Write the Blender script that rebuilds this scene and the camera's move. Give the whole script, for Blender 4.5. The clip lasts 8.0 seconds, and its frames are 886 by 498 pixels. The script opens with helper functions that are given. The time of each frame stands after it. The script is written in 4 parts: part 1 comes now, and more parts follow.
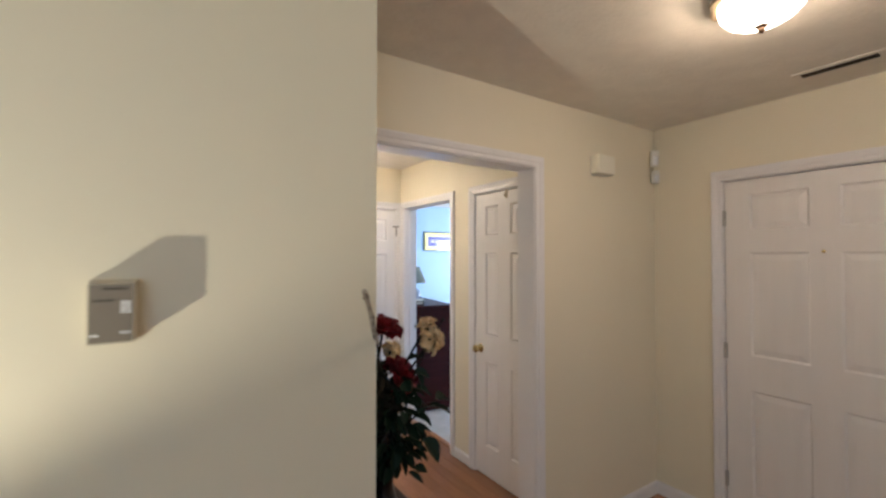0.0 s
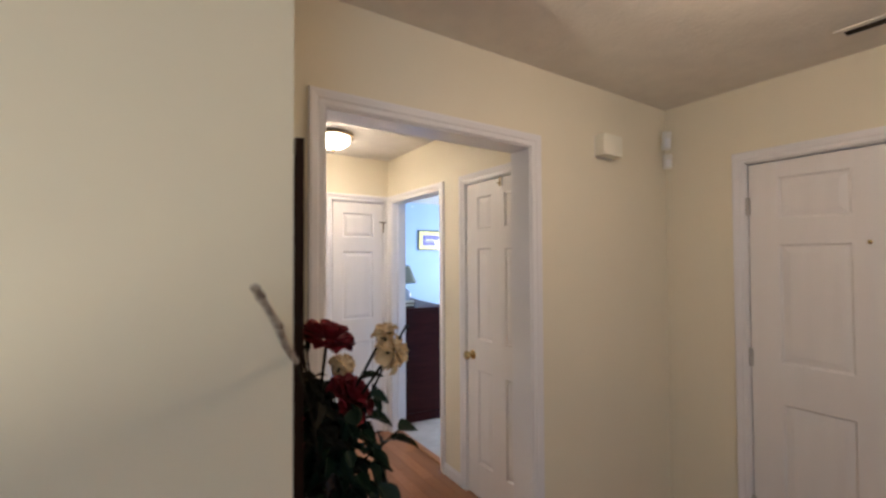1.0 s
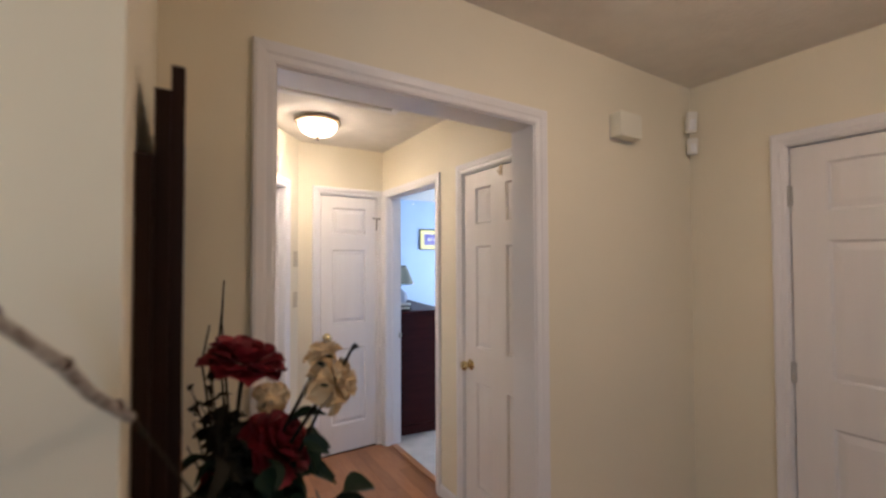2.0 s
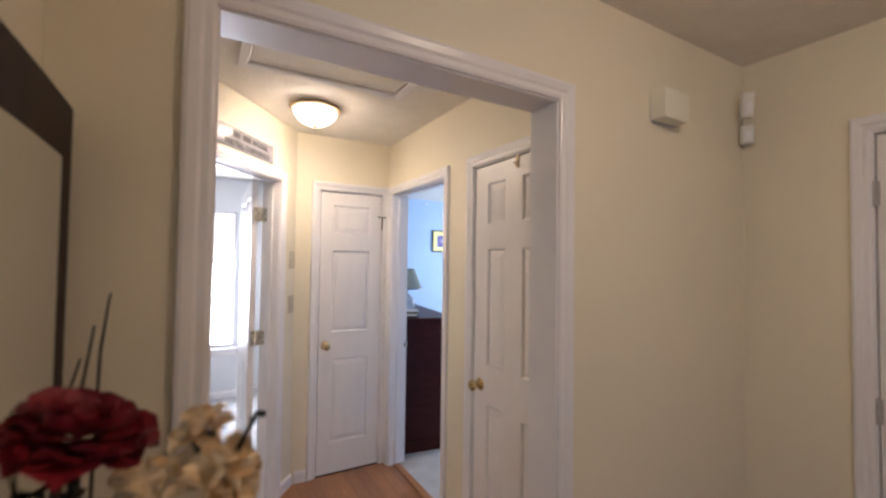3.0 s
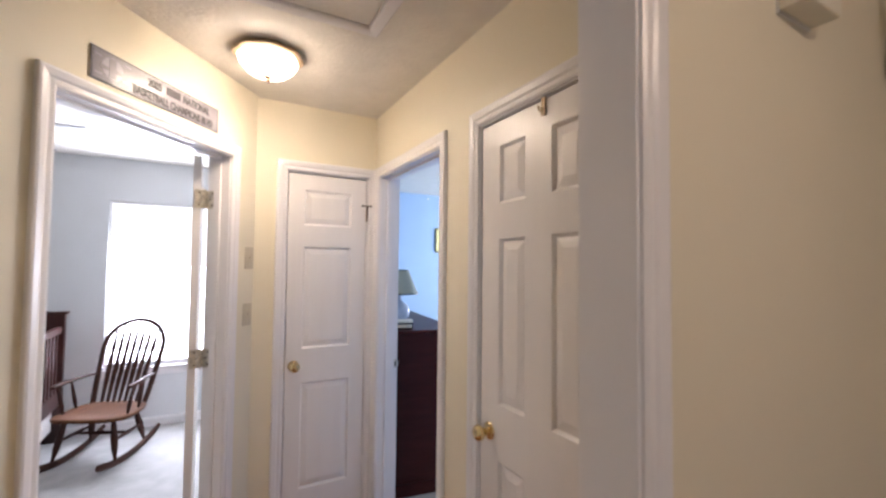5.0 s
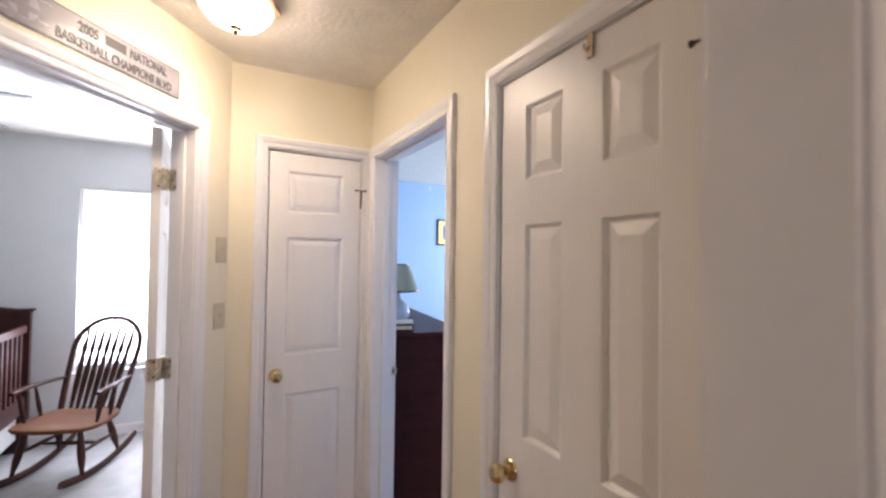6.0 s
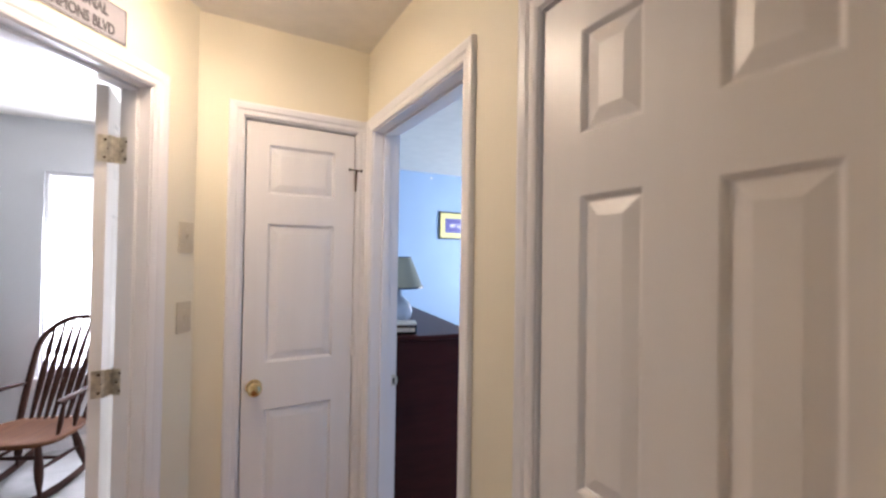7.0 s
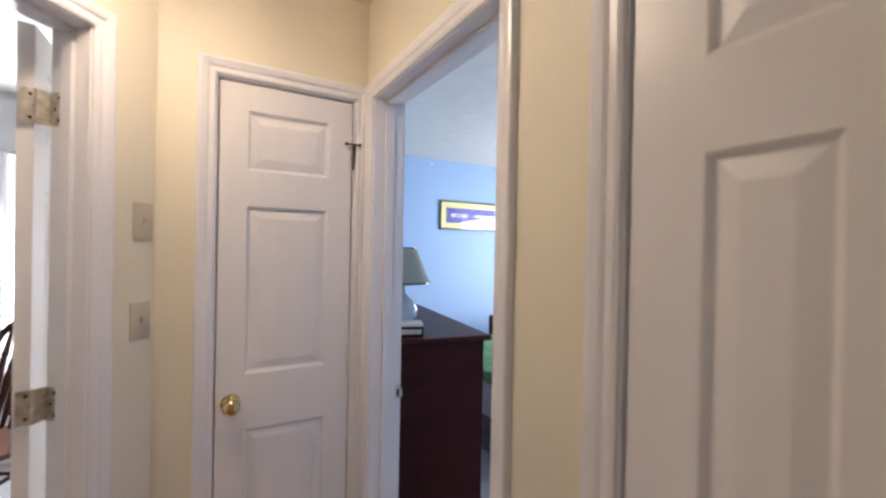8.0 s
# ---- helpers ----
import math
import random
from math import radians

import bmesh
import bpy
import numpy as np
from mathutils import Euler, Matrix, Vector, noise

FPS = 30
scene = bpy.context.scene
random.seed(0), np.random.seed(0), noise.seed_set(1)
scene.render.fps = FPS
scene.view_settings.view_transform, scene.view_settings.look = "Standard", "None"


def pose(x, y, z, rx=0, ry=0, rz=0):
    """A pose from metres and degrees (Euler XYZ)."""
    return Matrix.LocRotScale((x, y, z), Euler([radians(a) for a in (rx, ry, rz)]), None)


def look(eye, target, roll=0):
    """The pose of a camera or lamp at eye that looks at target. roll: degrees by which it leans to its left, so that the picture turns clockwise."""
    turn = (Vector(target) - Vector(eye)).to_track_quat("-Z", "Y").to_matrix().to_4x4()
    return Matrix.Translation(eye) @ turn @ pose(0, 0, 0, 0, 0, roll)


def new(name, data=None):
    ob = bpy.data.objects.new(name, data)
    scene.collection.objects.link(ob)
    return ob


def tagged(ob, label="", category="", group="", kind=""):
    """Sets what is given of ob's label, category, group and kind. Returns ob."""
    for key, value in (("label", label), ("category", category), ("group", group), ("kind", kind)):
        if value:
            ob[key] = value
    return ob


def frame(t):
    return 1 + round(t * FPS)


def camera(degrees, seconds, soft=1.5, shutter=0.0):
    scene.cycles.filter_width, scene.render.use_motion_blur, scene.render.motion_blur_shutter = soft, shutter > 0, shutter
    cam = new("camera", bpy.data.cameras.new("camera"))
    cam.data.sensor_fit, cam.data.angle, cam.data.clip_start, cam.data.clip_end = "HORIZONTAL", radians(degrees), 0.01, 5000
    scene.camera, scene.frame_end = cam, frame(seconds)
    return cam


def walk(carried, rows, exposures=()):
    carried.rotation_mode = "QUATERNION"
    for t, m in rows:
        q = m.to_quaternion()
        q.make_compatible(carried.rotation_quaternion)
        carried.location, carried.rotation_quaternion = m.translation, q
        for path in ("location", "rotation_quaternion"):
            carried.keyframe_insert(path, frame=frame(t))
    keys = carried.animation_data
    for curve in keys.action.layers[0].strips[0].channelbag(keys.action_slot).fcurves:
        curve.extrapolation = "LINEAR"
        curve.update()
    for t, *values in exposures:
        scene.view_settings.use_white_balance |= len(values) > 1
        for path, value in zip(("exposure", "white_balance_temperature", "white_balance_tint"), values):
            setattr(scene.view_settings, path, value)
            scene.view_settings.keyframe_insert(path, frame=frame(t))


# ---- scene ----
cam = camera(92.8, 8.0, soft=2.5, shutter=0.5)
# the wide lens stands open: near things go soft
cam.data.dof.use_dof, cam.data.dof.focus_distance, cam.data.dof.aperture_fstop = True, 2.6, 2.8
PATH = [
    (0, (-0.13, -0.187, 1.584), (0.966, 1.486, 1.62), -0.0),
    (0.5, (-0.009, -0.08, 1.571), (1.093, 1.588, 1.607), -0.3),
    (1, (0.118, 0.025, 1.549), (1.209, 1.7, 1.593), -0.3),
    (1.5, (0.221, 0.121, 1.551), (1.301, 1.804, 1.59), -0.5),
    (2, (0.34, 0.229, 1.534), (1.402, 1.922, 1.583), -0.2),
    (3.5, (0.635, 0.576, 1.547), (1.606, 2.323, 1.61), 0.9),
    (4, (0.74, 0.709, 1.528), (1.706, 2.458, 1.603), 0.7),
    (4.5, (0.84, 0.846, 1.523), (1.797, 2.6, 1.597), 0.4),
    (4.7, (0.865, 0.896, 1.513), (1.824, 2.649, 1.594), 0.6),
    (6, (1.043, 1.284, 1.514), (2.0, 3.039, 1.56), 0.8),
    (6.5, (1.1, 1.435, 1.5), (2.062, 3.188, 1.545), 0.8),
    (7, (1.157, 1.597, 1.487), (2.123, 3.348, 1.518), 0.9),
    (7.5, (1.199, 1.734, 1.489), (2.173, 3.481, 1.494), 1.0),
    (8, (1.234, 1.894, 1.48), (2.226, 3.631, 1.473), 1.1),
]
walk(cam, [(t, look(eye, target, roll)) for t, eye, target, roll in PATH], exposures=((0.0, 0.06, 6080, 13), (1.0, 0.05, 6100, 16), (2.0, -0.04, 6150, 19), (3.5, -0.08, 6170, 20), (6.0, -0.06, 6200, 20), (7.0, -0.13, 6250, 20), (8.0, -0.36, 6300, 20)))

# ---- world and light ----
world = bpy.data.worlds.new("world")
scene.world = world
world.use_nodes = True
wn = world.node_tree.nodes
sky = wn.new("ShaderNodeTexSky")
sky.sky_type, sky.sun_disc = "NISHITA", False
sky.sun_elevation, sky.sun_rotation = radians(40), radians(150)
world.node_tree.links.new(sky.outputs[0], wn["Background"].inputs[0])
wn["Background"].inputs[1].default_value = 0.1


def lamp(name, kind, m, watts, color, **kw):
    d = bpy.data.lights.new(name, kind)
    d.energy, d.color = watts, color
    for k, v in kw.items():
        if k == "size":
            d.size = v
        elif k == "size_y":
            d.shape, d.size_y = "RECTANGLE", v
        elif k == "radius":
            d.shadow_soft_size = v
    ob = new(name, d)
    ob.matrix_world = m
    return ob


WARM = (1.0, 0.82, 0.59)
DAY = (0.86, 0.93, 1.0)
lamp("window_light", "AREA", look((0.475, 5.78, 1.3), (0.475, 3.0, 0.9)), 84, DAY, size=0.74, size_y=1.45)
lamp("bedroom_window_light", "AREA", look((5.3, 4.4, 1.4), (2.0, 4.6, 1.15)), 96, (0.86, 0.93, 1.0), size=1.5, size_y=1.1)
lamp("living_window_light", "AREA", look((-1.4, -3.3, 1.6), (-0.6, 1.0, 2.3)), 37, (0.60, 0.81, 1.0), size=2.4, size_y=1.2)
lamp("hall_bulb", "POINT", pose(1.097, 2.955, 2.366), 5.2, WARM, radius=0.013)
lamp("hall_bowl_light", "AREA", pose(1.097, 2.955, 2.322), 6.8, WARM, size=0.20)
lamp("foyer_bulb", "POINT", pose(1.474, 0.379, 2.372), 7.4, (1.0, 0.72, 0.48), radius=0.02)
lamp("foyer_bowl_light", "AREA", pose(1.474, 0.379, 2.325), 2.5, (1.0, 0.80, 0.62), size=0.22)
lamp("table_lamp_bulb", "POINT", pose(-0.98, 0.335, 0.93), 38, (1.0, 0.92, 0.68), radius=0.016)

# ---- materials ----


def material(name, base, rough=0.5, metal=0.0, vary=0.04, scale=3.0, grain=0.0, grain_scale=200.0, bump=0.0, bump_scale=150.0, tint=None, coat=0.0, stretch=None, bump_dist=0.002):
    m = bpy.data.materials.new(name)
    m.use_nodes = True
    nt = m.node_tree
    n, l = nt.nodes, nt.links
    b = n["Principled BSDF"]
    b.inputs["Roughness"].default_value, b.inputs["Metallic"].default_value = rough, metal
    b.inputs["Coat Weight"].default_value = coat
    tc = n.new("ShaderNodeTexCoord")
    mp = n.new("ShaderNodeMapping")
    l.new(tc.outputs["Object"], mp.inputs["Vector"])
    if stretch:
        mp.inputs["Scale"].default_value = stretch
    t1 = n.new("ShaderNodeTexNoise")
    t1.inputs["Scale"].default_value, t1.inputs["Detail"].default_value = scale, 5
    t2 = n.new("ShaderNodeTexNoise")
    t2.inputs["Scale"].default_value, t2.inputs["Detail"].default_value = grain_scale, 3
    for t in (t1, t2):
        l.new(mp.outputs[0], t.inputs["Vector"])
    add = n.new("ShaderNodeMath")
    add.operation = "MULTIPLY_ADD"
    l.new(t2.outputs["Fac"], add.inputs[0])
    add.inputs[1].default_value = grain / max(vary, 1e-4)
    l.new(t1.outputs["Fac"], add.inputs[2])
    mix = n.new("ShaderNodeMix")
    mix.data_type = "RGBA"
    other = tint or tuple(max(0, c * (1 - 2.2 * vary) - 0.0) for c in base)
    mix.inputs[6].default_value, mix.inputs[7].default_value = (*base, 1), (*other, 1)
    ramp = n.new("ShaderNodeMapRange")
    ramp.inputs["From Min"].default_value = 0.3
    ramp.inputs["From Max"].default_value = 0.75 + 0.5 * grain / max(vary, 1e-4)
    l.new(add.outputs[0], ramp.inputs["Value"])
    l.new(ramp.outputs[0], mix.inputs[0])
    l.new(mix.outputs[2], b.inputs["Base Color"])
    if bump:
        t3 = n.new("ShaderNodeTexNoise")
        t3.inputs["Scale"].default_value, t3.inputs["Detail"].default_value = bump_scale, 4
        l.new(mp.outputs[0], t3.inputs["Vector"])
        bp = n.new("ShaderNodeBump")
        bp.inputs["Strength"].default_value, bp.inputs["Distance"].default_value = bump, bump_dist
        l.new(t3.outputs["Fac"], bp.inputs["Height"])
        l.new(bp.outputs[0], b.inputs["Normal"])
    return m


def glowing(name, color, strength, rough=0.4):
    m = material(name, color, rough)
    b = m.node_tree.nodes["Principled BSDF"]
    b.inputs["Emission Color"].default_value = (*color, 1)
    b.inputs["Emission Strength"].default_value = strength
    return m


CREAM = material("cream_wall_paint", (0.80, 0.735, 0.58), 0.55, vary=0.02, scale=1.5, bump=0.12, bump_scale=90)
CEIL = material("textured_ceiling", (0.82, 0.78, 0.71), 0.8, vary=0.04, scale=9, bump=0.7, bump_scale=48, bump_dist=0.004)
TRIM = material("white_trim_paint", (0.82, 0.80, 0.80), 0.28, vary=0.02, scale=4, bump=0.05, bump_scale=60)
DOORW = material("white_door_paint", (0.82, 0.79, 0.77), 0.33, vary=0.02, scale=4, bump=0.08, bump_scale=70, stretch=(4, 4, 0.4))
GREYW = material("grey_wall_paint", (0.66, 0.67, 0.68), 0.6, vary=0.02, bump=0.1, bump_scale=90)
BLUEW = material("blue_wall_paint", (0.41, 0.58, 0.81), 0.6, vary=0.02, bump=0.1, bump_scale=90)
CARPET = material("light_carpet", (0.56, 0.55, 0.54), 0.95, vary=0.14, scale=9, grain=0.1, grain_scale=350, bump=0.8, bump_scale=260, bump_dist=0.006)
OAK = material("oak_floor", (0.40, 0.195, 0.090), 0.3, vary=0.12, scale=4, grain=0.06, grain_scale=40, stretch=(1.2, 16, 1), tint=(0.27, 0.112, 0.050), bump=0.05, bump_scale=30)
# each strip of the floor has its own tone
nt = OAK.node_tree
oi, mr, mx = nt.nodes.new("ShaderNodeObjectInfo"), nt.nodes.new("ShaderNodeMapRange"), nt.nodes.new("ShaderNodeMix")
mx.data_type, mx.blend_type, mx.inputs[0].default_value = "RGBA", "MULTIPLY", 1.0
mr.inputs["To Min"].default_value, mr.inputs["To Max"].default_value = 0.78, 1.12
nt.links.new(oi.outputs["Random"], mr.inputs["Value"])
old = nt.nodes["Principled BSDF"].inputs["Base Color"].links[0].from_socket
nt.links.new(old, mx.inputs[6])
nt.links.new(mr.outputs[0], mx.inputs[7])
nt.links.new(mx.outputs[2], nt.nodes["Principled BSDF"].inputs["Base Color"])
CHERRY = material("dark_cherry_wood", (0.055, 0.011, 0.010), 0.42, vary=0.2, scale=5, stretch=(1, 6, 6), bump=0.05)
CHERRY.node_tree.nodes["Principled BSDF"].inputs["Specular IOR Level"].default_value = 0.15
DARK = material("dark_walnut", (0.026, 0.010, 0.006), 0.5, vary=0.25, scale=6, stretch=(5, 5, 0.6), bump=0.08)
DARK.node_tree.nodes["Principled BSDF"].inputs["Specular IOR Level"].default_value = 0.2
BRASS = material("polished_brass", (0.70, 0.56, 0.30), 0.16, 1.0, vary=0.05)
NICKEL = material("satin_nickel", (0.80, 0.75, 0.64), 0.36, 0.85, vary=0.22, scale=55, bump=0.3, bump_scale=45)
BRONZE = material("oil_rubbed_bronze", (0.10, 0.06, 0.035), 0.4, 0.9, vary=0.2, scale=20)
PANW = material("dull_painted_metal", (0.52, 0.50, 0.48), 0.4, 0.2, vary=0.1, scale=30)
PANM = material("antique_brass", (0.52, 0.40, 0.26), 0.45, 0.4, vary=0.15, scale=15)
PLASTIC = material("white_plastic", (0.80, 0.78, 0.72), 0.4, vary=0.02)
CHIME = material("cream_plastic", (0.82, 0.79, 0.66), 0.45, vary=0.03)
IVORY = material("ivory_plastic", (0.58, 0.51, 0.38), 0.4, vary=0.02)
DULLBOX = material("taupe_plastic", (0.23, 0.19, 0.14), 0.45, vary=0.05)
# near-black stands in for the unlit depth of hollows
DUCT = material("dark_duct", (0.03, 0.022, 0.016), 0.8, vary=0.2)
GLASS_LAMP = glowing("frosted_lit_glass", (1.0, 0.82, 0.58), 13.0)

# ---- helpers of this scene ----


def box(bm, x0, x1, y0, y1, z0, z1, bevel=0.0, m=None):
    v = bmesh.ops.create_cube(bm, size=1.0)["verts"]
    t = Matrix.Translation(((x0 + x1) / 2, (y0 + y1) / 2, (z0 + z1) / 2)) @ Matrix.Diagonal((x1 - x0, y1 - y0, z1 - z0, 1))
    bmesh.ops.transform(bm, matrix=(m @ t) if m else t, verts=v)
    if bevel:
        es = list({e for q in v for e in q.link_edges})
        bmesh.ops.bevel(bm, geom=es, offset=bevel, segments=2, profile=0.5, affect="EDGES")
    return bm


def boxes(*rows, bevel=0.0):
    bm = bmesh.new()
    for r in rows:
        box(bm, *r, bevel=bevel)
    return bm


def lathe(profile, segs=24, m=None, bm=None):
    """A turned shape from rows of (radius, height)."""
    bm = bm or bmesh.new()
    rings = []
    for r, z in profile:
        if r < 1e-5:
            rings.append([bm.verts.new((0, 0, z))])
        else:
            rings.append([bm.verts.new((r * math.cos(6.28318531 * i / segs), r * math.sin(6.28318531 * i / segs), z)) for i in range(segs)])
    made = [v for ring in rings for v in ring]
    for a, b in zip(rings, rings[1:]):
        for i in range(segs):
            j = (i + 1) % segs
            if len(a) == 1 and len(b) == 1:
                continue
            if len(a) == 1:
                bm.faces.new((a[0], b[j], b[i]))
            elif len(b) == 1:
                bm.faces.new((a[i], a[j], b[0]))
            else:
                bm.faces.new((a[i], a[j], b[j], b[i]))
    if m:
        bmesh.ops.transform(bm, matrix=m, verts=made)
    return bm


def rod(bm, points, radii, segs=10, flat=1.0):
    """A round bar through points, with a radius at each."""
    rings = []
    pts = [Vector(p) for p in points]
    side = None
    for i, p in enumerate(pts):
        d = (pts[min(i + 1, len(pts) - 1)] - pts[max(i - 1, 0)]).normalized()
        if side is None:
            side = d.cross(Vector((0, 0, 1)) if abs(d.z) < 0.9 else Vector((0, 1, 0))).normalized()
        side = (side - d * side.dot(d)).normalized()
        up = d.cross(side)
        r = radii[i] if isinstance(radii, (list, tuple)) else radii
        rings.append([bm.verts.new(p + side * (r * math.cos(6.28318531 * k / segs)) + up * (flat * r * math.sin(6.28318531 * k / segs))) for k in range(segs)])
    for a, b in zip(rings, rings[1:]):
        for k in range(segs):
            j = (k + 1) % segs
            bm.faces.new((a[k], a[j], b[j], b[k]))
    bm.faces.new(rings[0][::-1])
    bm.faces.new(rings[-1])
    return bm


def mesh_of(name, bm, mat, smooth=None):
    bmesh.ops.recalc_face_normals(bm, faces=bm.faces)
    me = bpy.data.meshes.new(name)
    bm.to_mesh(me)
    bm.free()
    me.materials.append(mat)
    if smooth is not None:
        me.shade_smooth()
        me.set_sharp_from_angle(angle=radians(smooth))
    return me


def part(name, bm, mat, parent, label="", smooth=None):
    """One mesh under a thing or under a part; its places are the parent's own."""
    ob = new(name, mesh_of(name, bm, mat, smooth))
    ob.parent = parent
    if label:
        tagged(ob, label)
    return ob


def thing(name, m, label, category, group="", kind=""):
    ob = new(name)
    ob.empty_display_size = 0.1
    ob.matrix_world = m
    return tagged(ob, label, category, group, kind)


def solid(name, bm, mat, label, category, kind="structure", smooth=None):
    return tagged(new(name, mesh_of(name, bm, mat, smooth)), label, category, "", kind)


H = 2.44
FACE_Y, BACK_Y = 1.423, 1.545        # wall between foyer and hall
RIGHT_X, ROOM_X = 1.80, 1.922        # wall between hall and bedroom
END_Y, DOOR_X = 3.515, 2.647         # end wall of the hall; wall of the front door
CORNER = Vector((1.115, 3.515))      # where the slanted wall meets the end wall
AZ = 38.0                            # way of the slanted wall, degrees from y towards x
SLANT = Matrix.Translation((CORNER.x, CORNER.y, 0)) @ pose(0, 0, 0, 0, 0, 90 - AZ)  # local x runs along the wall, hall on -y

# ---- large structure ----
solid("floor", boxes((-3.2, DOOR_X, -3.4, BACK_Y, -0.12, 0.0), (-3.2, RIGHT_X + 0.06, BACK_Y, END_Y, -0.12, 0.0)), OAK, "glossy reddish oak strip floor in foyer and hall", "floor")
solid("ceiling", boxes((-3.2, 5.5, -3.5, 6.0, H, H + 0.1)), CEIL, "off-white textured ceiling with soft swirls", "ceiling")
solid("wall_partition", boxes((-3.2, 0.293, 0.751, 0.873, 0, H), (0.171, 0.293, 0.873, FACE_Y, 0, H)), CREAM, "cream painted wall with a rounded outer corner", "wall")
OP0, OP1, OPH = 0.562, 1.504, 2.055
solid("wall_foyer", boxes((-0.75, OP0 - 0.018, FACE_Y, BACK_Y, 0, H), (OP1 + 0.018, DOOR_X, FACE_Y, BACK_Y, 0, H), (OP0 - 0.018, OP1 + 0.018, FACE_Y, BACK_Y, OPH + 0.018, H)), CREAM, "cream painted wall with a wide cased opening", "wall")
solid("wall_front", boxes((DOOR_X, DOOR_X + 0.15, -3.4, 0.067, 0, H), (DOOR_X, DOOR_X + 0.15, 1.017, BACK_Y, 0, H), (DOOR_X, DOOR_X + 0.15, 0.067, 1.017, 2.05, H)), CREAM, "cream painted wall round the front door", "wall")
solid("wall_end", boxes((1.05, 1.257, END_Y, END_Y + 0.122, 0, H), (1.763, RIGHT_X, END_Y, END_Y + 0.122, 0, H), (1.257, 1.763, END_Y, END_Y + 0.122, 2.063, H)), CREAM, "cream painted end wall of the hall", "wall")
solid("wall_hall", boxes((RIGHT_X, ROOM_X, BACK_Y, 1.682, 0, H), (RIGHT_X, ROOM_X, 2.338, 2.63, 0, H), (RIGHT_X, ROOM_X, 3.448, 3.637, 0, H), (RIGHT_X, ROOM_X, 1.682, 2.338, 2.063, H), (RIGHT_X, ROOM_X, 2.63, 3.448, 2.063, H)), CREAM, "cream painted hall wall with two doorways", "wall")
bm = bmesh.new()
for r in ((-2.6, -1.073, 0, 0.12, 0, H), (-0.217, -0.02, 0, 0.12, 0, H), (-1.073, -0.217, 0, 0.12, 2.063, H)):
    box(bm, *r, m=SLANT)
solid("wall_slanted", bm, CREAM, "cream painted slanted hall wall with an open doorway", "wall")
solid("wall_living", boxes((-3.3, -3.2, -3.5, 0.873, 0, H), (-3.2, DOOR_X + 0.15, -3.5, -3.4, 0, H)), CREAM, "plain cream painted wall", "wall")
solid("wall_closet_back", boxes((1.2, 1.3, END_Y + 0.122, 5.82, 0, H)), GREYW, "light grey painted wall", "wall")
WX0, WX1, WZ0, WZ1 = 0.085, 0.875, 0.56, 2.06
solid("wall_window", boxes((-3.1, WX0, 5.70, 5.82, 0, H), (WX1, 1.2, 5.70, 5.82, 0, H), (WX0, WX1, 5.70, 5.82, 0, WZ0), (WX0, WX1, 5.70, 5.82, WZ1, H)), GREYW, "light grey painted wall with a bright window", "wall")
solid("wall_grey_side", boxes((-3.2, -3.1, 1.545, 5.82, 0, H), (-3.1, -0.75, 1.445, 1.545, 0, H)), GREYW, "light grey painted wall", "wall")
solid("wall_blue", boxes((1.3, 5.5, 5.95, 6.05, 0, H), (1.82, ROOM_X, 3.637, 5.95, 0, H), (5.4, 5.5, 2.36, 5.95, 0, H), (ROOM_X, 5.4, 2.36, 2.46, 0, H)), BLUEW, "sky blue painted bedroom wall", "wall")

bm = bmesh.new()
pts = [SLANT @ Vector((0.0, 0.05, 0)), SLANT @ Vector((-2.5, 0.05, 0)), Vector((-3.1, 1.545, 0)), Vector((-3.1, 5.70, 0)), Vector((1.2, 5.70, 0)), Vector((1.2, 3.637, 0))]
f = bm.faces.new([bm.verts.new((p.x, p.y, 0.002)) for p in pts])
e = bmesh.ops.extrude_face_region(bm, geom=[f])
bmesh.ops.translate(bm, verts=[v for v in e["geom"] if isinstance(v, bmesh.types.BMVert)], vec=(0, 0, 0.010))
solid("carpet_grey_room", bm, CARPET, "light grey cut-pile carpet", "carpet")
solid("carpet_bedroom", boxes((RIGHT_X + 0.06, 5.4, 2.3, 5.95, -0.12, 0.012)), CARPET, "light grey cut-pile carpet", "carpet")

# ---- doors, casings ----
PROFILE = ((0.0, 0.0), (0.0, 0.008), (0.008, 0.012), (0.022, 0.011), (0.030, 0.016), (0.048, 0.019), (0.056, 0.017), (0.058, 0.012), (0.058, 0.0))


def casing(parent, w, h, y0=0.0, out=-1.0, reveal=0.005, mat=None):
    """Moulded casing round an opening: two legs and a head, mitred."""
    legs = (("casing_leg", 0, 1), ("casing_head", 1, 2), ("casing_leg", 2, 3))
    for name, i, j in legs:
        bm = bmesh.new()
        ring = []
        for k in (i, j):
            row = []
            for d, p in PROFILE:
                d += reveal
                x = (-d, -d, w + d, w + d)[k]
                z = (0.0, h + d, h + d, 0.0)[k]
                row.append(bm.verts.new((x, y0 + out * p, z)))
            ring.append(row)
        for q in range(len(PROFILE) - 1):
            bm.faces.new((ring[0][q], ring[0][q + 1], ring[1][q + 1], ring[1][q]))
        part(name, bm, TRIM, parent)


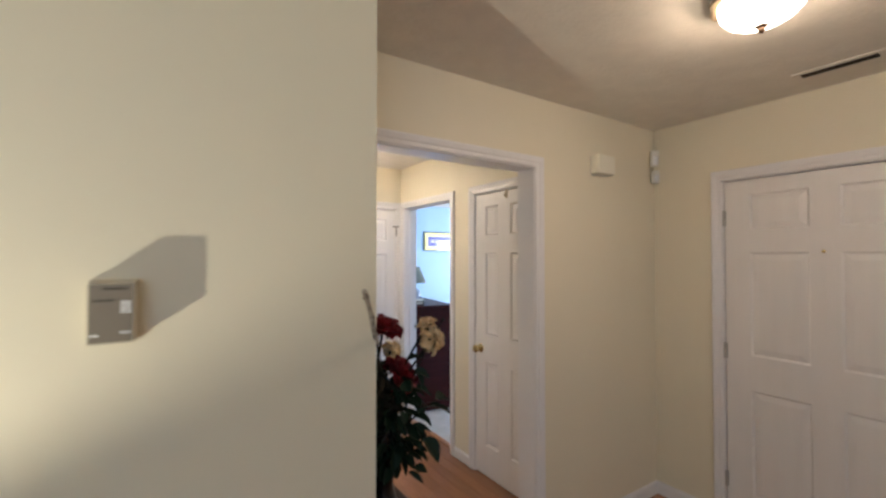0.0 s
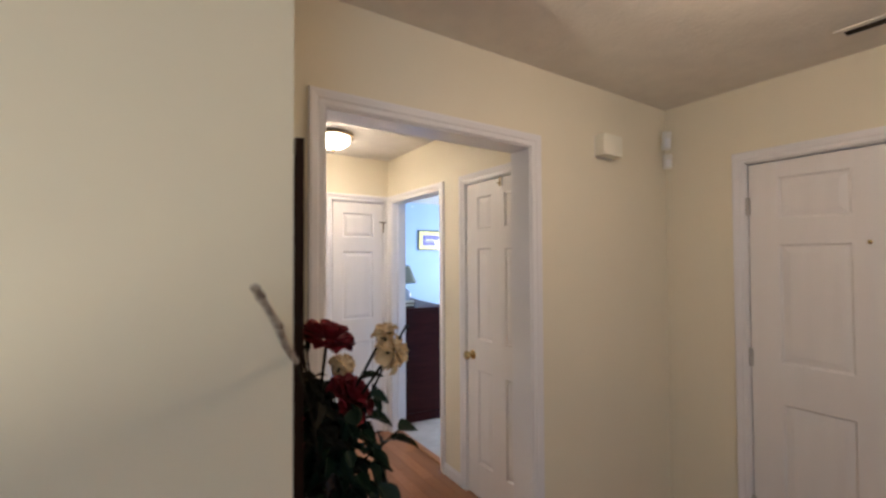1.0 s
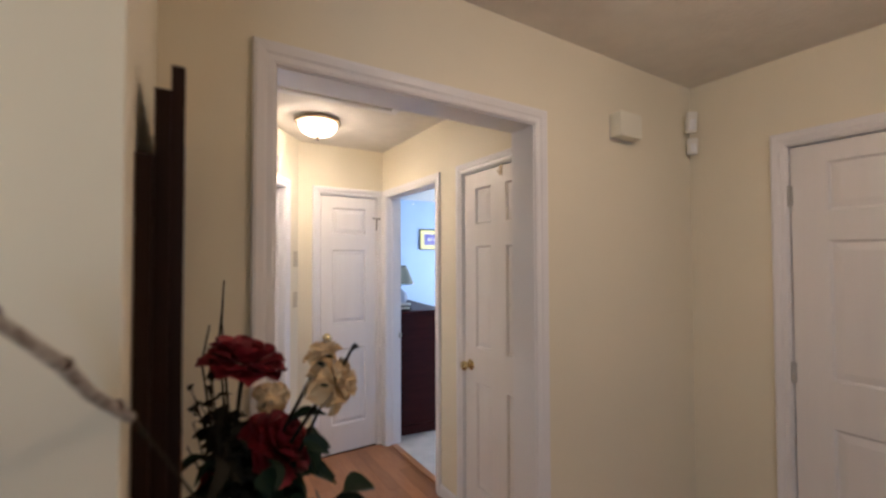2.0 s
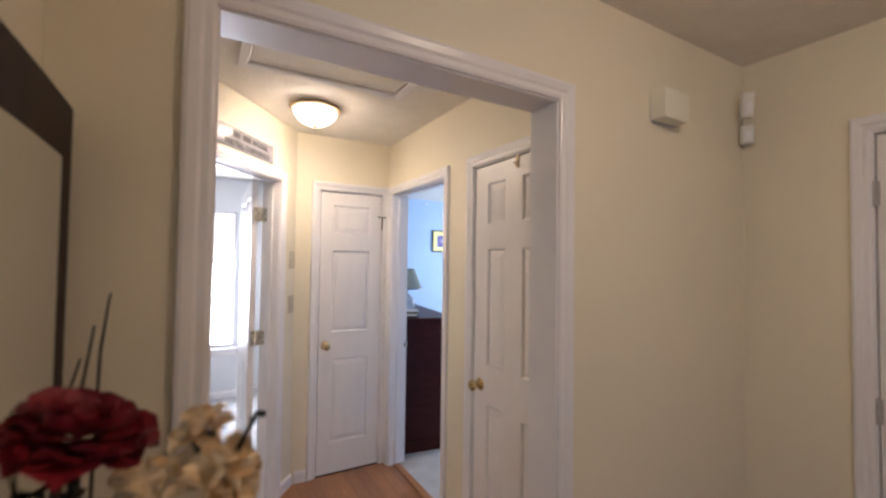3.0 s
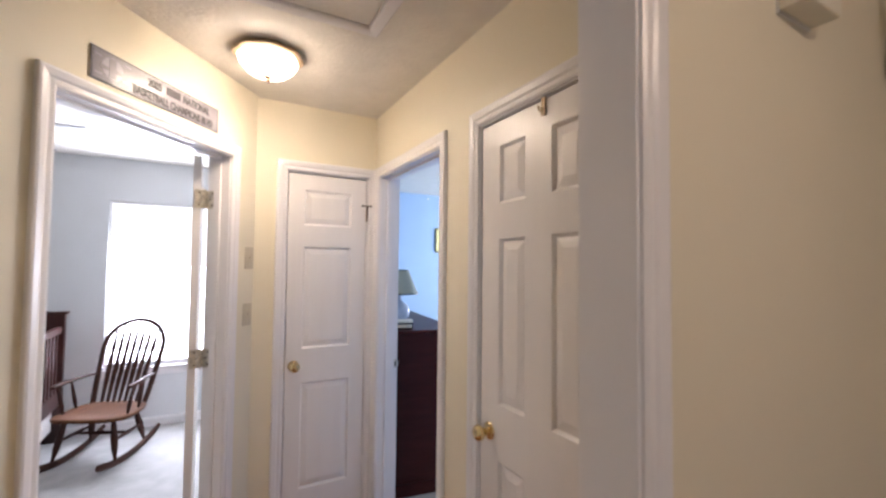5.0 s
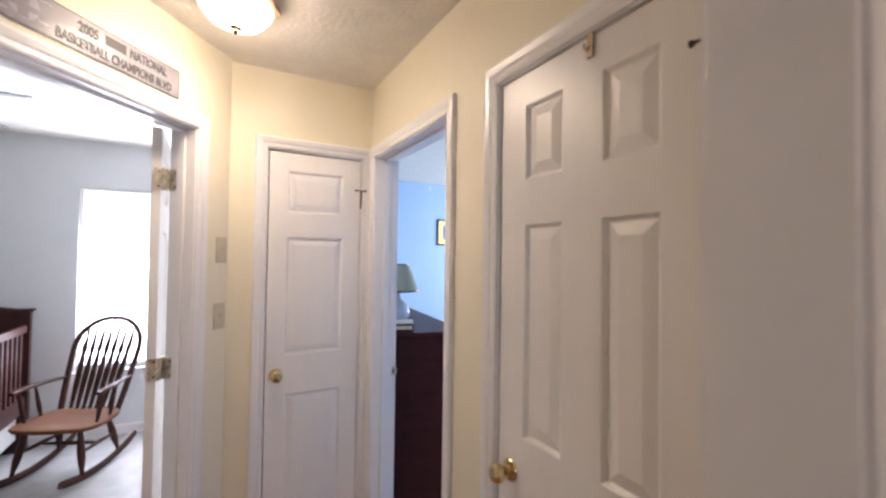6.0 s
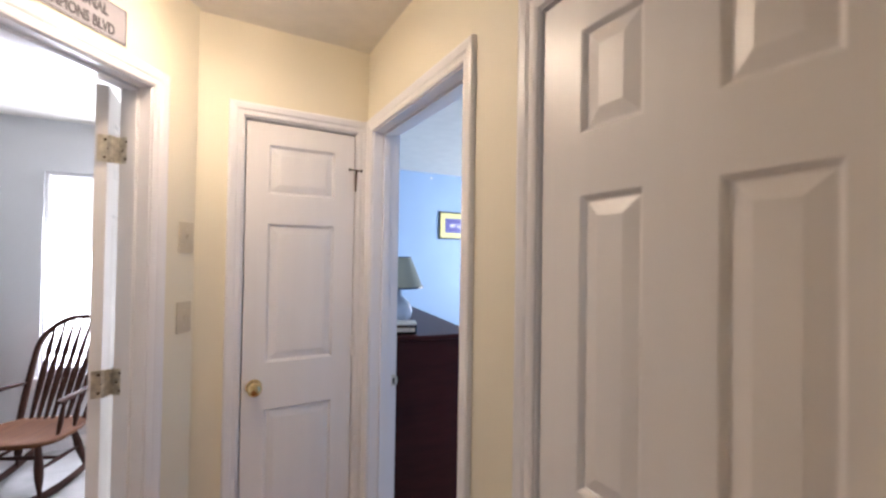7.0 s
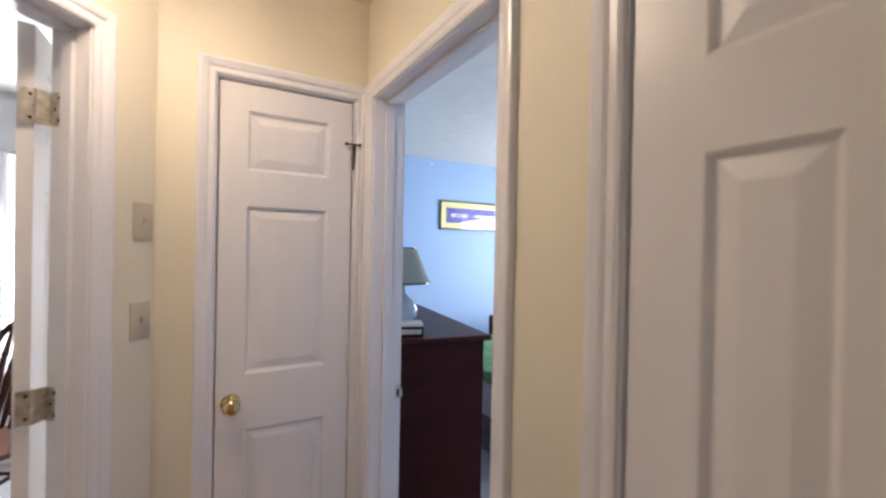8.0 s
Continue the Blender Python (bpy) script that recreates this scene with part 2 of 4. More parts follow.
def jambs(parent, w, h, depth, stop=True):
    part("jamb", boxes((-0.018, 0, 0, depth, 0, h), bevel=0.0015), TRIM, parent)
    part("jamb", boxes((w, w + 0.018, 0, depth, 0, h), bevel=0.0015), TRIM, parent)
    part("head_jamb", boxes((-0.018, w + 0.018, 0, depth, h, h + 0.018), bevel=0.0015), TRIM, parent)
    if stop:
        for r in ((0, 0.011, 0.045, 0.08, 0, h - 0.011), (w - 0.011, w, 0.045, 0.08, 0, h - 0.011), (0, w, 0.045, 0.08, h - 0.011, h)):
            part("door_stop", boxes(r, bevel=0.002), TRIM, parent)


def slab(w, h, cols, rows, thick=0.035):
    """A moulded door leaf with sunk panel fields on both faces."""
    bm = bmesh.new()
    xs = sorted({0.0, w, *(v for c in cols for v in c)})
    zs = sorted({0.0, h, *(v for r in rows for v in r)})
    sunk = []
    sheets = []
    for y in (0.0, thick):
        g = [[bm.verts.new((x, y, z)) for z in zs] for x in xs]
        sheets.append(g)
        for i in range(len(xs) - 1):
            for j in range(len(zs) - 1):
                q = (g[i][j], g[i + 1][j], g[i + 1][j + 1], g[i][j + 1])
                f = bm.faces.new(q if y == 0 else q[::-1])
                if any(c[0] <= xs[i] < c[1] for c in cols) and any(r[0] <= zs[j] < r[1] for r in rows):
                    sunk.append(f)
    a, b = sheets
    nx, nz = len(xs) - 1, len(zs) - 1
    rim = [(i, 0) for i in range(nx)] + [(nx, j) for j in range(nz)] + [(i, nz) for i in range(nx, 0, -1)] + [(0, j) for j in range(nz, 0, -1)]
    for p, q in zip(rim, rim[1:] + rim[:1]):
        bm.faces.new((a[q[0]][q[1]], a[p[0]][p[1]], b[p[0]][p[1]], b[q[0]][q[1]]))
    bm.normal_update()
    bmesh.ops.inset_individual(bm, faces=sunk, thickness=0.004, depth=-0.002)
    bmesh.ops.inset_individual(bm, faces=sunk, thickness=0.010, depth=-0.009)
    return bm


def panel_field(w, h, side):
    """The raised field of a panel, with sloping borders; side -1 faces the viewer."""
    bm = bmesh.new()
    lo, hi = 0.0, 0.0078
    ring0 = [bm.verts.new((x, side * lo, z)) for x, z in ((0, 0), (w, 0), (w, h), (0, h))]
    s = 0.024
    ring1 = [bm.verts.new((x, side * hi * 0.85, z)) for x, z in ((s, s), (w - s, s), (w - s, h - s), (s, h - s))]
    s = 0.029
    ring2 = [bm.verts.new((x, side * hi, z)) for x, z in ((s, s), (w - s, s), (w - s, h - s), (s, h - s))]
    for r, q in ((ring0, ring1), (ring1, ring2)):
        for i in range(4):
            j = (i + 1) % 4
            bm.faces.new((r[i], r[j], q[j], q[i]))
    bm.faces.new(ring2)
    return bm


KNOB = ((0.0, 0.0), (0.031, 0.0), (0.032, 0.003), (0.029, 0.007), (0.016, 0.010), (0.0115, 0.014), (0.011, 0.024), (0.015, 0.030), (0.024, 0.036), (0.0285, 0.045), (0.0275, 0.054), (0.021, 0.061), (0.009, 0.0645), (0.0, 0.065))


def knob(parent, x, y, z, mat=None):
    part("knob", lathe(KNOB, 28, pose(x, y, z, 90)), mat or BRASS, parent, "polished brass round door knob", smooth=40)


def hinge(parent, x, y, z, mat=None):
    bm = bmesh.new()
    lathe(((0, -0.048), (0.004, -0.047), (0.0062, -0.043), (0.0062, 0.043), (0.004, 0.047), (0, 0.048)), 12, pose(x, y - 0.004, z), bm)
    box(bm, x - 0.012, x + 0.012, y - 0.001, y + 0.002, z - 0.044, z + 0.044)
    part("hinge", bm, mat or NICKEL, parent, "butt hinge", smooth=35)


def leaf(parent, w, h, cols, rows, x0, y0, z0, m=None, name="door_leaf"):
    ob = part(name, slab(w, h, cols, rows), DOORW, parent, "white painted moulded panel door leaf")
    ob.matrix_basis = (m or Matrix()) @ Matrix.Translation((x0, y0, z0))
    for c in cols:
        for r in rows:
            for side in (-1, 1):
                pw, ph = c[1] - c[0] - 0.028, r[1] - r[0] - 0.028
                p = part("panel", panel_field(pw, ph, side), DOORW, ob)
                p.location = (c[0] + 0.014, 0.0108 if side < 0 else 0.035 - 0.0108, r[0] + 0.014)
    return ob


ROWS6 = ((0.215, 0.815), (1.01, 1.60), (1.725, 1.935))

# cased opening between foyer and hall
d = thing("opening_1", pose(OP0, FACE_Y, 0), "white painted cased opening between foyer and hall", "doorway", kind="structure")
jambs(d, OP1 - OP0, OPH, BACK_Y - FACE_Y, stop=False)
casing(d, OP1 - OP0, OPH)
casing(d, OP1 - OP0, OPH, BACK_Y - FACE_Y, 1.0)

# closet door at the end of the hall
d = thing("door_1", pose(1.275, END_Y, 0), "narrow closed white three-panel closet door with brass knob", "door", kind="structure")
W = 0.470
jambs(d, W, 2.045, 0.122)
casing(d, W, 2.045)
leaf(d, W - 0.010, 2.025, ((0.088, 0.370),), ROWS6, 0.005, 0.005, 0.012)
knob(d, 0.052, 0.004, 0.928)
for z in (0.30, 1.066, 1.83):
    hinge(d, W - 0.001, 0.003, z, DOORW)

# doorway to the blue bedroom
d = thing("doorway_1", pose(RIGHT_X, 3.43, 0, 0, 0, -90), "white painted open doorway to the blue bedroom", "doorway", kind="structure")
W = 0.782
jambs(d, W, 2.045, 0.122)
casing(d, W, 2.045)
casing(d, W, 2.045, 0.122, 1.0)
bm = boxes((-0.0005, 0.0022, 0.106, 0.124, 0.878, 0.930), bevel=0.0006)
box(bm, 0.0, 0.006, 0.122, 0.134, 0.884, 0.920, bevel=0.0015)
st = part("strike_plate", bm, NICKEL, d, "satin metal strike plate")
# no real hole: a dark tab with the hole's shade as its colour
part("latch_hole_shade", boxes((0.0022, 0.0030, 0.110, 0.120, 0.890, 0.916), bevel=0.0003), DUCT, st)

# closed closet door in the hall
d = thing("door_2", pose(RIGHT_X, 2.32, 0, 0, 0, -90), "closed white six-panel closet door with brass knob", "door", kind="structure")
W = 0.622
jambs(d, W, 2.045, 0.122)
casing(d, W, 2.045)
leaf(d, W - 0.010, 2.025, ((0.108, 0.250), (0.374, 0.516)), ROWS6, 0.005, 0.005, 0.012)
knob(d, 0.062, 0.004, 0.915)
for z in (0.30, 1.066, 1.83):
    hinge(d, W - 0.001, 0.003, z, DOORW)

# front door
d = thing("door_3", pose(DOOR_X, 0.999, 0, 0, 0, -90), "closed white six-panel front door", "door", kind="structure")
W = 0.914
jambs(d, W, 2.032, 0.15)
casing(d, W, 2.032)
leaf(d, W - 0.012, 2.014, ((0.125, 0.395), (0.515, 0.785)), ROWS6, 0.006, 0.006, 0.009)
for z in (0.28, 1.03, 1.81):
    hinge(d, 0.001, 0.003, z, PANW)
bm = lathe(((0.0, 0.0), (0.008, 0.0), (0.0085, 0.003), (0.005, 0.005), (0.0, 0.0055)), 16, pose(0.457, 0.004, 1.61, 90))
part("peephole", bm, BRASS, d, "small brass peephole", smooth=40)

# open doorway to the grey room
d = thing("door_4", SLANT @ Matrix.Translation((-1.055, 0, 0)), "white doorway with its panel door swung open", "door", kind="structure")
W = 0.820
jambs(d, W, 2.045, 0.12)
casing(d, W, 2.045)
OPEN = Matrix.Translation((W - 0.030, 0.135, 0)) @ pose(0, 0, 0, 0, 0, -142)
lf = leaf(d, W - 0.01, 2.028, ((0.125, 0.355), (0.475, 0.705)), ROWS6, -W + 0.004, -0.035, 0.018, OPEN)
for z in (0.25, 1.04, 1.83):
    bm = boxes((W - 0.0005, W + 0.002, 0.082, 0.121, z - 0.045, z + 0.045))
    box(bm, 0, 0.046, -0.0012, 0.0012, z - 0.045, z + 0.045, m=pose(W - 0.052, 0.150, 0, 0, 0, -38))
    box(bm, 0, 0.030, -0.0012, 0.0012, z - 0.045, z + 0.045, m=pose(W - 0.026, 0.130, 0, 0, 0, -14))
    lathe(((0, -0.048), (0.0065, -0.046), (0.0065, 0.046), (0, 0.048)), 12, pose(W - 0.026, 0.128, z), bm)
    hg = part("hinge", bm, NICKEL, d, "satin metal butt hinge", smooth=35)
    for dz in (-0.030, 0.0, 0.030):
        part("screw", lathe(((0, 0), (0.0045, 0), (0.0035, 0.0014), (0, 0.0016)), 10, pose(W - 0.0005, 0.094 + 0.012 * (dz == 0), z + dz, 0, -90, 0)), BRONZE, hg)
        part("screw", lathe(((0, 0), (0.0045, 0), (0.0035, 0.0014), (0, 0.0016)), 10, pose(W - 0.052, 0.150, z + dz, 0, 0, -38) @ pose(0.020 + 0.010 * (dz == 0), -0.0012, 0, 90)), BRONZE, hg)

# ---- bedroom dresser and lamps ----
dr = thing("dresser", pose(ROOM_X + 0.012, 3.53, 0.012, 0, 0, -8), "tall dark cherry wooden dresser against the bedroom wall", "dresser")
part("body", boxes((0.0, 0.44, 0.02, 1.30, 0.08, 1.045), bevel=0.004), CHERRY, dr)
part("top", boxes((0.0, 0.47, 0.0, 1.32, 1.045, 1.070), bevel=0.006), CHERRY, dr)
part("plinth", boxes((0.01, 0.45, 0.005, 1.315, 0.0, 0.08), bevel=0.008), CHERRY, dr)


def ceiling_lamp(x, y, label):
    t = thing("ceiling_lamp", pose(x, y, H), label, "ceiling lamp", "flush ceiling lamps")
    segs = 64

    def lobed(bm, deep):
        """Eight soft corners round the rim, flat sides between them."""
        for v in bm.verts:
            r, a = math.hypot(v.co.x, v.co.y), math.atan2(v.co.y, v.co.x)
            k = 1 + deep * min(1.0, r / 0.10) * (abs(math.cos(4 * a)) ** 1.6 - 0.45)
            v.co.x, v.co.y = v.co.x * k, v.co.y * k
        return bm

    pan = lathe(((0.0, 0.0), (0.122, 0.0), (0.136, -0.005), (0.144, -0.016), (0.141, -0.024), (0.130, -0.027), (0.0, -0.024)), segs)
    part("pan", lobed(pan, 0.075), PANM, t, "scalloped antique brass ceiling pan", smooth=40)
    bowl = ((0.116, -0.022), (0.121, -0.034), (0.113, -0.058), (0.090, -0.083), (0.060, -0.100), (0.028, -0.108), (0.0, -0.110))
    g = part("shade", lobed(lathe(bowl, segs), 0.05), GLASS_LAMP, t, "glowing frosted glass bowl", smooth=60)
    g.visible_shadow = False
    # added ribs inside the bowl, unseen in its glow, streak the light on walls
    for k in range(16):
        a = 6.28318531 * (k + 0.5) / 16
        ring = [(0.965 * r * math.cos(a), 0.965 * r * math.sin(a), z) for r, z in bowl[:5]]
        part("streak_rib", rod(bmesh.new(), ring, [0.005, 0.0055, 0.005, 0.004, 0.002], 6), GLASS_LAMP, t, smooth=60)
    part("finial", lathe(((0.0, -0.103), (0.019, -0.107), (0.020, -0.111), (0.008, -0.116), (0.011, -0.123), (0.007, -0.131), (0.0, -0.136)), 16), BRONZE, t, smooth=40)
    return t


ceiling_lamp(1.097, 2.955, "lit flush hall lamp with frosted bowl and bronze rim")
ceiling_lamp(1.474, 0.379, "lit flush foyer lamp with frosted bowl and bronze rim")

# ---- more materials ----
SNOW = glowing("bright_overcast_sky", (1.0, 1.0, 1.0), 1.15)
GLASS = material("window_glass", (1, 1, 1), 0.02, vary=0.0)
GLASS.node_tree.nodes["Principled BSDF"].inputs["Transmission Weight"].default_value = 1.0
MIRROR = material("mirror_glass", (0.85, 0.86, 0.86), 0.02, 1.0, vary=0.0)
CHAIRW = material("worn_mahogany", (0.052, 0.017, 0.009), 0.5, vary=0.25, scale=7, stretch=(5, 1, 5), tint=(0.028, 0.009, 0.006), bump=0.06)
SEATW = material("worn_seat_wood", (0.14, 0.056, 0.020), 0.7, vary=0.25, scale=6, stretch=(7, 0.8, 5), tint=(0.08, 0.028, 0.014), bump=0.06)
for m in (CHAIRW, SEATW):
    m.node_tree.nodes["Principled BSDF"].inputs["Specular IOR Level"].default_value = 0.2
CRIBW = material("cherry_crib_wood", (0.042, 0.008, 0.006), 0.3, vary=0.2, scale=6, stretch=(3, 3, 0.6))
RED = material("dark_red_petal", (0.26, 0.006, 0.014), 0.6, vary=0.3, scale=25, tint=(0.10, 0.002, 0.008))
CREAMP = material("faded_cream_petal", (0.78, 0.63, 0.40), 0.65, vary=0.2, scale=28, tint=(0.56, 0.33, 0.13))
LEAFM = material("dark_silk_leaf", (0.011, 0.026, 0.012), 0.5, vary=0.3, scale=30, tint=(0.004, 0.010, 0.006))
STEM = material("dark_stem", (0.018, 0.014, 0.008), 0.6, vary=0.3, scale=40)
TWIG = material("grey_twig_bark", (0.52, 0.47, 0.40), 0.8, vary=0.4, scale=70, tint=(0.12, 0.085, 0.065), bump=0.5, bump_scale=120)
BLACK = material("black_glaze", (0.012, 0.009, 0.008), 0.25, vary=0.2, scale=10)
SIGNW = material("pale_sign_metal", (0.31, 0.30, 0.33), 0.14, 0.0, vary=0.10, scale=12)
SIGNW.node_tree.nodes["Principled BSDF"].inputs["Specular IOR Level"].default_value = 0.22
INK = material("grey_sign_ink", (0.045, 0.042, 0.05), 0.5, vary=0.05)
LAVENDER = material("pale_sign_print", (0.36, 0.34, 0.42), 0.4, vary=0.1)
YELLOW = material("yellow_mat_board", (0.72, 0.68, 0.28), 0.5, vary=0.03)
NAVY = material("violet_blue_print", (0.07, 0.06, 0.26), 0.35, vary=0.3, scale=8, tint=(0.13, 0.12, 0.36))
WHITEINK = material("white_print", (0.85, 0.85, 0.85), 0.5, vary=0.01)
SHADE = material("pale_green_lampshade", (0.33, 0.36, 0.31), 0.8, vary=0.05, bump=0.2, bump_scale=300)
CERAMIC = material("blue_white_ceramic", (0.55, 0.62, 0.72), 0.12, vary=0.2, scale=9, tint=(0.30, 0.38, 0.55))
QUILT = material("white_quilted_cloth", (0.70, 0.68, 0.66), 0.9, vary=0.08, scale=14, bump=0.6, bump_scale=40, bump_dist=0.01)
GREENC = material("green_cloth", (0.16, 0.36, 0.16), 0.9, vary=0.2, scale=14, bump=0.4, bump_scale=60)
GREYC = material("grey_cloth", (0.22, 0.21, 0.22), 0.9, vary=0.2, scale=10, bump=0.4, bump_scale=60)
REDC = material("red_cloth", (0.42, 0.07, 0.06), 0.9, vary=0.15, scale=14)
FANW = material("grey_fan_blade", (0.38, 0.38, 0.38), 0.5, vary=0.06, scale=6)

# ---- baseboards, threshold, hatch ----


def baseboard(m, length, label="white painted wooden baseboard"):
    bm = bmesh.new()
    prof = ((0, 0), (-0.013, 0), (-0.013, 0.062), (-0.009, 0.074), (-0.005, 0.080), (0, 0.082))
    a = [bm.verts.new((0, y, z)) for y, z in prof]
    b = [bm.verts.new((length, y, z)) for y, z in prof]
    for i in range(len(prof)):
        j = (i + 1) % len(prof)
        bm.faces.new((a[i], a[j], b[j], b[i]))
    bm.faces.new(a[::-1])
    bm.faces.new(b)
    ob = solid("baseboard", bm, TRIM, label, "baseboard")
    ob.matrix_world = m
    return ob


baseboard(pose(RIGHT_X, 2.585, 0, 0, 0, -90), 0.200)
baseboard(pose(1.569, FACE_Y, 0), DOOR_X - 1.569)
baseboard(pose(0.306, FACE_Y, 0), 0.192)
baseboard(pose(DOOR_X, FACE_Y - 0.013, 0, 0, 0, -90), FACE_Y - 0.013 - 1.064)
baseboard(SLANT @ Matrix.Translation((-0.170, 0, 0)), 0.158)
baseboard(SLANT @ Matrix.Translation((-2.4, 0, 0)), 1.28)
baseboard(pose(1.128, END_Y, 0), 0.083)
baseboard(pose(-3.2, 0.751, 0), 3.493)
baseboard(pose(0.293, 0.751, 0, 0, 0, 90), 0.659)
baseboard(pose(-3.1, 5.70, 0.012), 4.30)
baseboard(pose(ROOM_X, 5.95, 0.012), 3.47)

bm = boxes((RIGHT_X + 0.035, RIGHT_X + 0.085, 2.65, 3.43, 0.0, 0.016), bevel=0.006)
solid("threshold", bm, OAK, "reddish oak threshold strip in the bedroom doorway", "threshold")

h = thing("attic_hatch", pose(0, 0, H), "white trimmed attic hatch in the hall ceiling", "hatch", kind="structure")
AX0, AX1, AY0, AY1 = 0.655, 1.462, 1.84, 2.572
part("hatch_panel", boxes((AX0 + 0.055, AX1 - 0.055, AY0 + 0.055, AY1 - 0.055, -0.006, -0.001)), CEIL, h)


def trim_bar(parent, p, q, inward):
    """A mitred bar of hatch trim from p to q; inward points to the panel."""
    p, q, inward = Vector(p), Vector(q), Vector(inward)
    d = (q - p).normalized()
    bm = bmesh.new()
    prof = ((0, -0.001), (0, -0.013), (0.006, -0.018), (0.042, -0.015), (0.050, -0.010), (0.050, -0.001))
    a = [bm.verts.new(p + (inward + d) * w + Vector((0, 0, z))) for w, z in prof]
    b = [bm.verts.new(q + (inward - d) * w + Vector((0, 0, z))) for w, z in prof]
    for i in range(len(prof)):
        j = (i + 1) % len(prof)
        bm.faces.new((a[i], a[j], b[j], b[i]))
    part("hatch_trim", bm, TRIM, parent)


trim_bar(h, (AX0, AY1, 0), (AX1, AY1, 0), (0, -1, 0))
trim_bar(h, (AX1, AY1, 0), (AX1, AY0, 0), (-1, 0, 0))
trim_bar(h, (AX1, AY0, 0), (AX0, AY0, 0), (0, 1, 0))
trim_bar(h, (AX0, AY0, 0), (AX0, AY1, 0), (1, 0, 0))

# ---- windows ----


def window(name, m, w, hgt, depth, label):
    """A sash window in an opening w wide and hgt high, its room face at y = 0, the room on -y."""
    t = thing(name, m, label, "window", kind="structure")
    f = 0.016
    for r in ((0, f, 0.03, 0.09, 0, hgt), (w - f, w, 0.03, 0.09, 0, hgt), (f, w - f, 0.03, 0.09, hgt - f, hgt), (f, w - f, 0.03, 0.09, 0, 0.04)):
        part("window_frame", boxes(r, bevel=0.003), TRIM, t)
    p = part("pane", boxes((f, w - f, 0.055, 0.059, 0.04, hgt - f)), GLASS, t)
    p.visible_shadow = False
    part("window_sill", boxes((-0.05, w + 0.05, -0.045, 0.03, -0.022, 0.0), bevel=0.005), TRIM, t)
    part("apron", boxes((-0.03, w + 0.03, -0.014, -0.001, -0.085, -0.022), bevel=0.003), TRIM, t)
    return t


window("window_1", pose(WX0, 5.70, WZ0), WX1 - WX0, WZ1 - WZ0, 0.12, "white sash window glaring with daylight")
solid("backdrop", boxes((-0.6, 1.7, 6.02, 6.04, 0.1, 2.43)), SNOW, "white glare of an overcast sky", "backdrop")

# ---- foyer ----
t = thing("door_chime_box", pose(2.045, FACE_Y, 2.07), "plain off-white plastic door chime box on the wall", "door chime")
part("cover", boxes((-0.078, 0.078, -0.064, -0.006, 0.004, 0.115), bevel=0.008), CHIME, t, smooth=40)
part("back_plate", boxes((-0.074, 0.074, -0.006, -0.0005, 0.0, 0.112), bevel=0.001), PLASTIC, t)


def sensor(m, hgt, label):
    t = thing("corner_sensor", m, label, "sensor", "corner sensors")
    bm = boxes((-0.024, 0.024, -0.022, 0.012, 0, hgt), bevel=0.008)
    part("housing", bm, PLASTIC, t, smooth=40)
    bm = lathe(((0.017, 0.0), (0.0185, 0.004), (0.0185, hgt * 0.45), (0.017, hgt * 0.5)), 16, Matrix.Translation((0, -0.012, hgt * 0.12)))
    part("lens", bm, WHITEINK, t, "milky ribbed sensor lens", smooth=50)
    part("bracket", boxes((-0.012, 0.012, 0.012, 0.034, hgt * 0.3, hgt * 0.7), bevel=0.002), PLASTIC, t)


sensor(pose(2.563, 1.376, 2.178, 8, 0, -40), 0.105, "white plastic alarm sensor in the wall corner")
sensor(pose(2.600, 1.388, 2.072, 0, 0, -45), 0.085, "smaller white plastic sensor below another")

t = thing("ceiling_vent", pose(2.375, 0.41, H), "narrow white ceiling register with a dark slot", "vent")
bm = boxes((-0.05, -0.026, -0.155, 0.155, -0.006, -0.0005), (0.026, 0.05, -0.155, 0.155, -0.006, -0.0005), (-0.026, 0.026, -0.155, -0.132, -0.006, -0.0005), (-0.026, 0.026, 0.132, 0.155, -0.006, -0.0005))
part("frame", bm, CEIL, t)
# thin dark sheet on the ceiling, coloured like an unlit duct
part("duct_shade", boxes((-0.026, 0.026, -0.132, 0.132, -0.0018, -0.0006)), DUCT, t)
for k in range(3):
    p = part("slat", boxes((-0.006, 0.006, -0.131, 0.131, -0.0006, 0.0006)), DUCT, t)
    p.matrix_basis = pose(-0.016 + 0.016 * k, 0, -0.004, 0, 30, 0)

t = thing("thermostat", pose(-0.206, 0.751, 1.436), "small taupe plastic thermostat box on the cream wall", "thermostat")
part("base", boxes((-0.034, 0.034, -0.012, -0.0005, 0.0, 0.108), bevel=0.002), IVORY, t)
cv = part("cover", boxes((-0.032, 0.032, -0.050, -0.012, 0.003, 0.105), bevel=0.0015), IVORY, t)
part("face", boxes((-0.029, 0.028, -0.0515, -0.0502, 0.006, 0.102)), DULLBOX, cv, "taupe front face")
part("slot", boxes((-0.012, 0.022, -0.0524, -0.0516, 0.0935, 0.0955)), DUCT, cv)
part("slot", boxes((-0.024, 0.004, -0.0524, -0.0516, 0.0745, 0.0765)), DUCT, cv)
for k in range(6):
    part("print_bar", boxes((0.012, 0.027, -0.0522, -0.0516, 0.054 + 0.0036 * k, 0.0562 + 0.0036 * k)), WHITEINK, cv)
part("print_bar", boxes((-0.028, -0.016, -0.0522, -0.0516, 0.017, 0.020)), WHITEINK, cv)
part("print_bar", boxes((0.012, 0.027, -0.0522, -0.0516, 0.020, 0.023)), WHITEINK, cv)

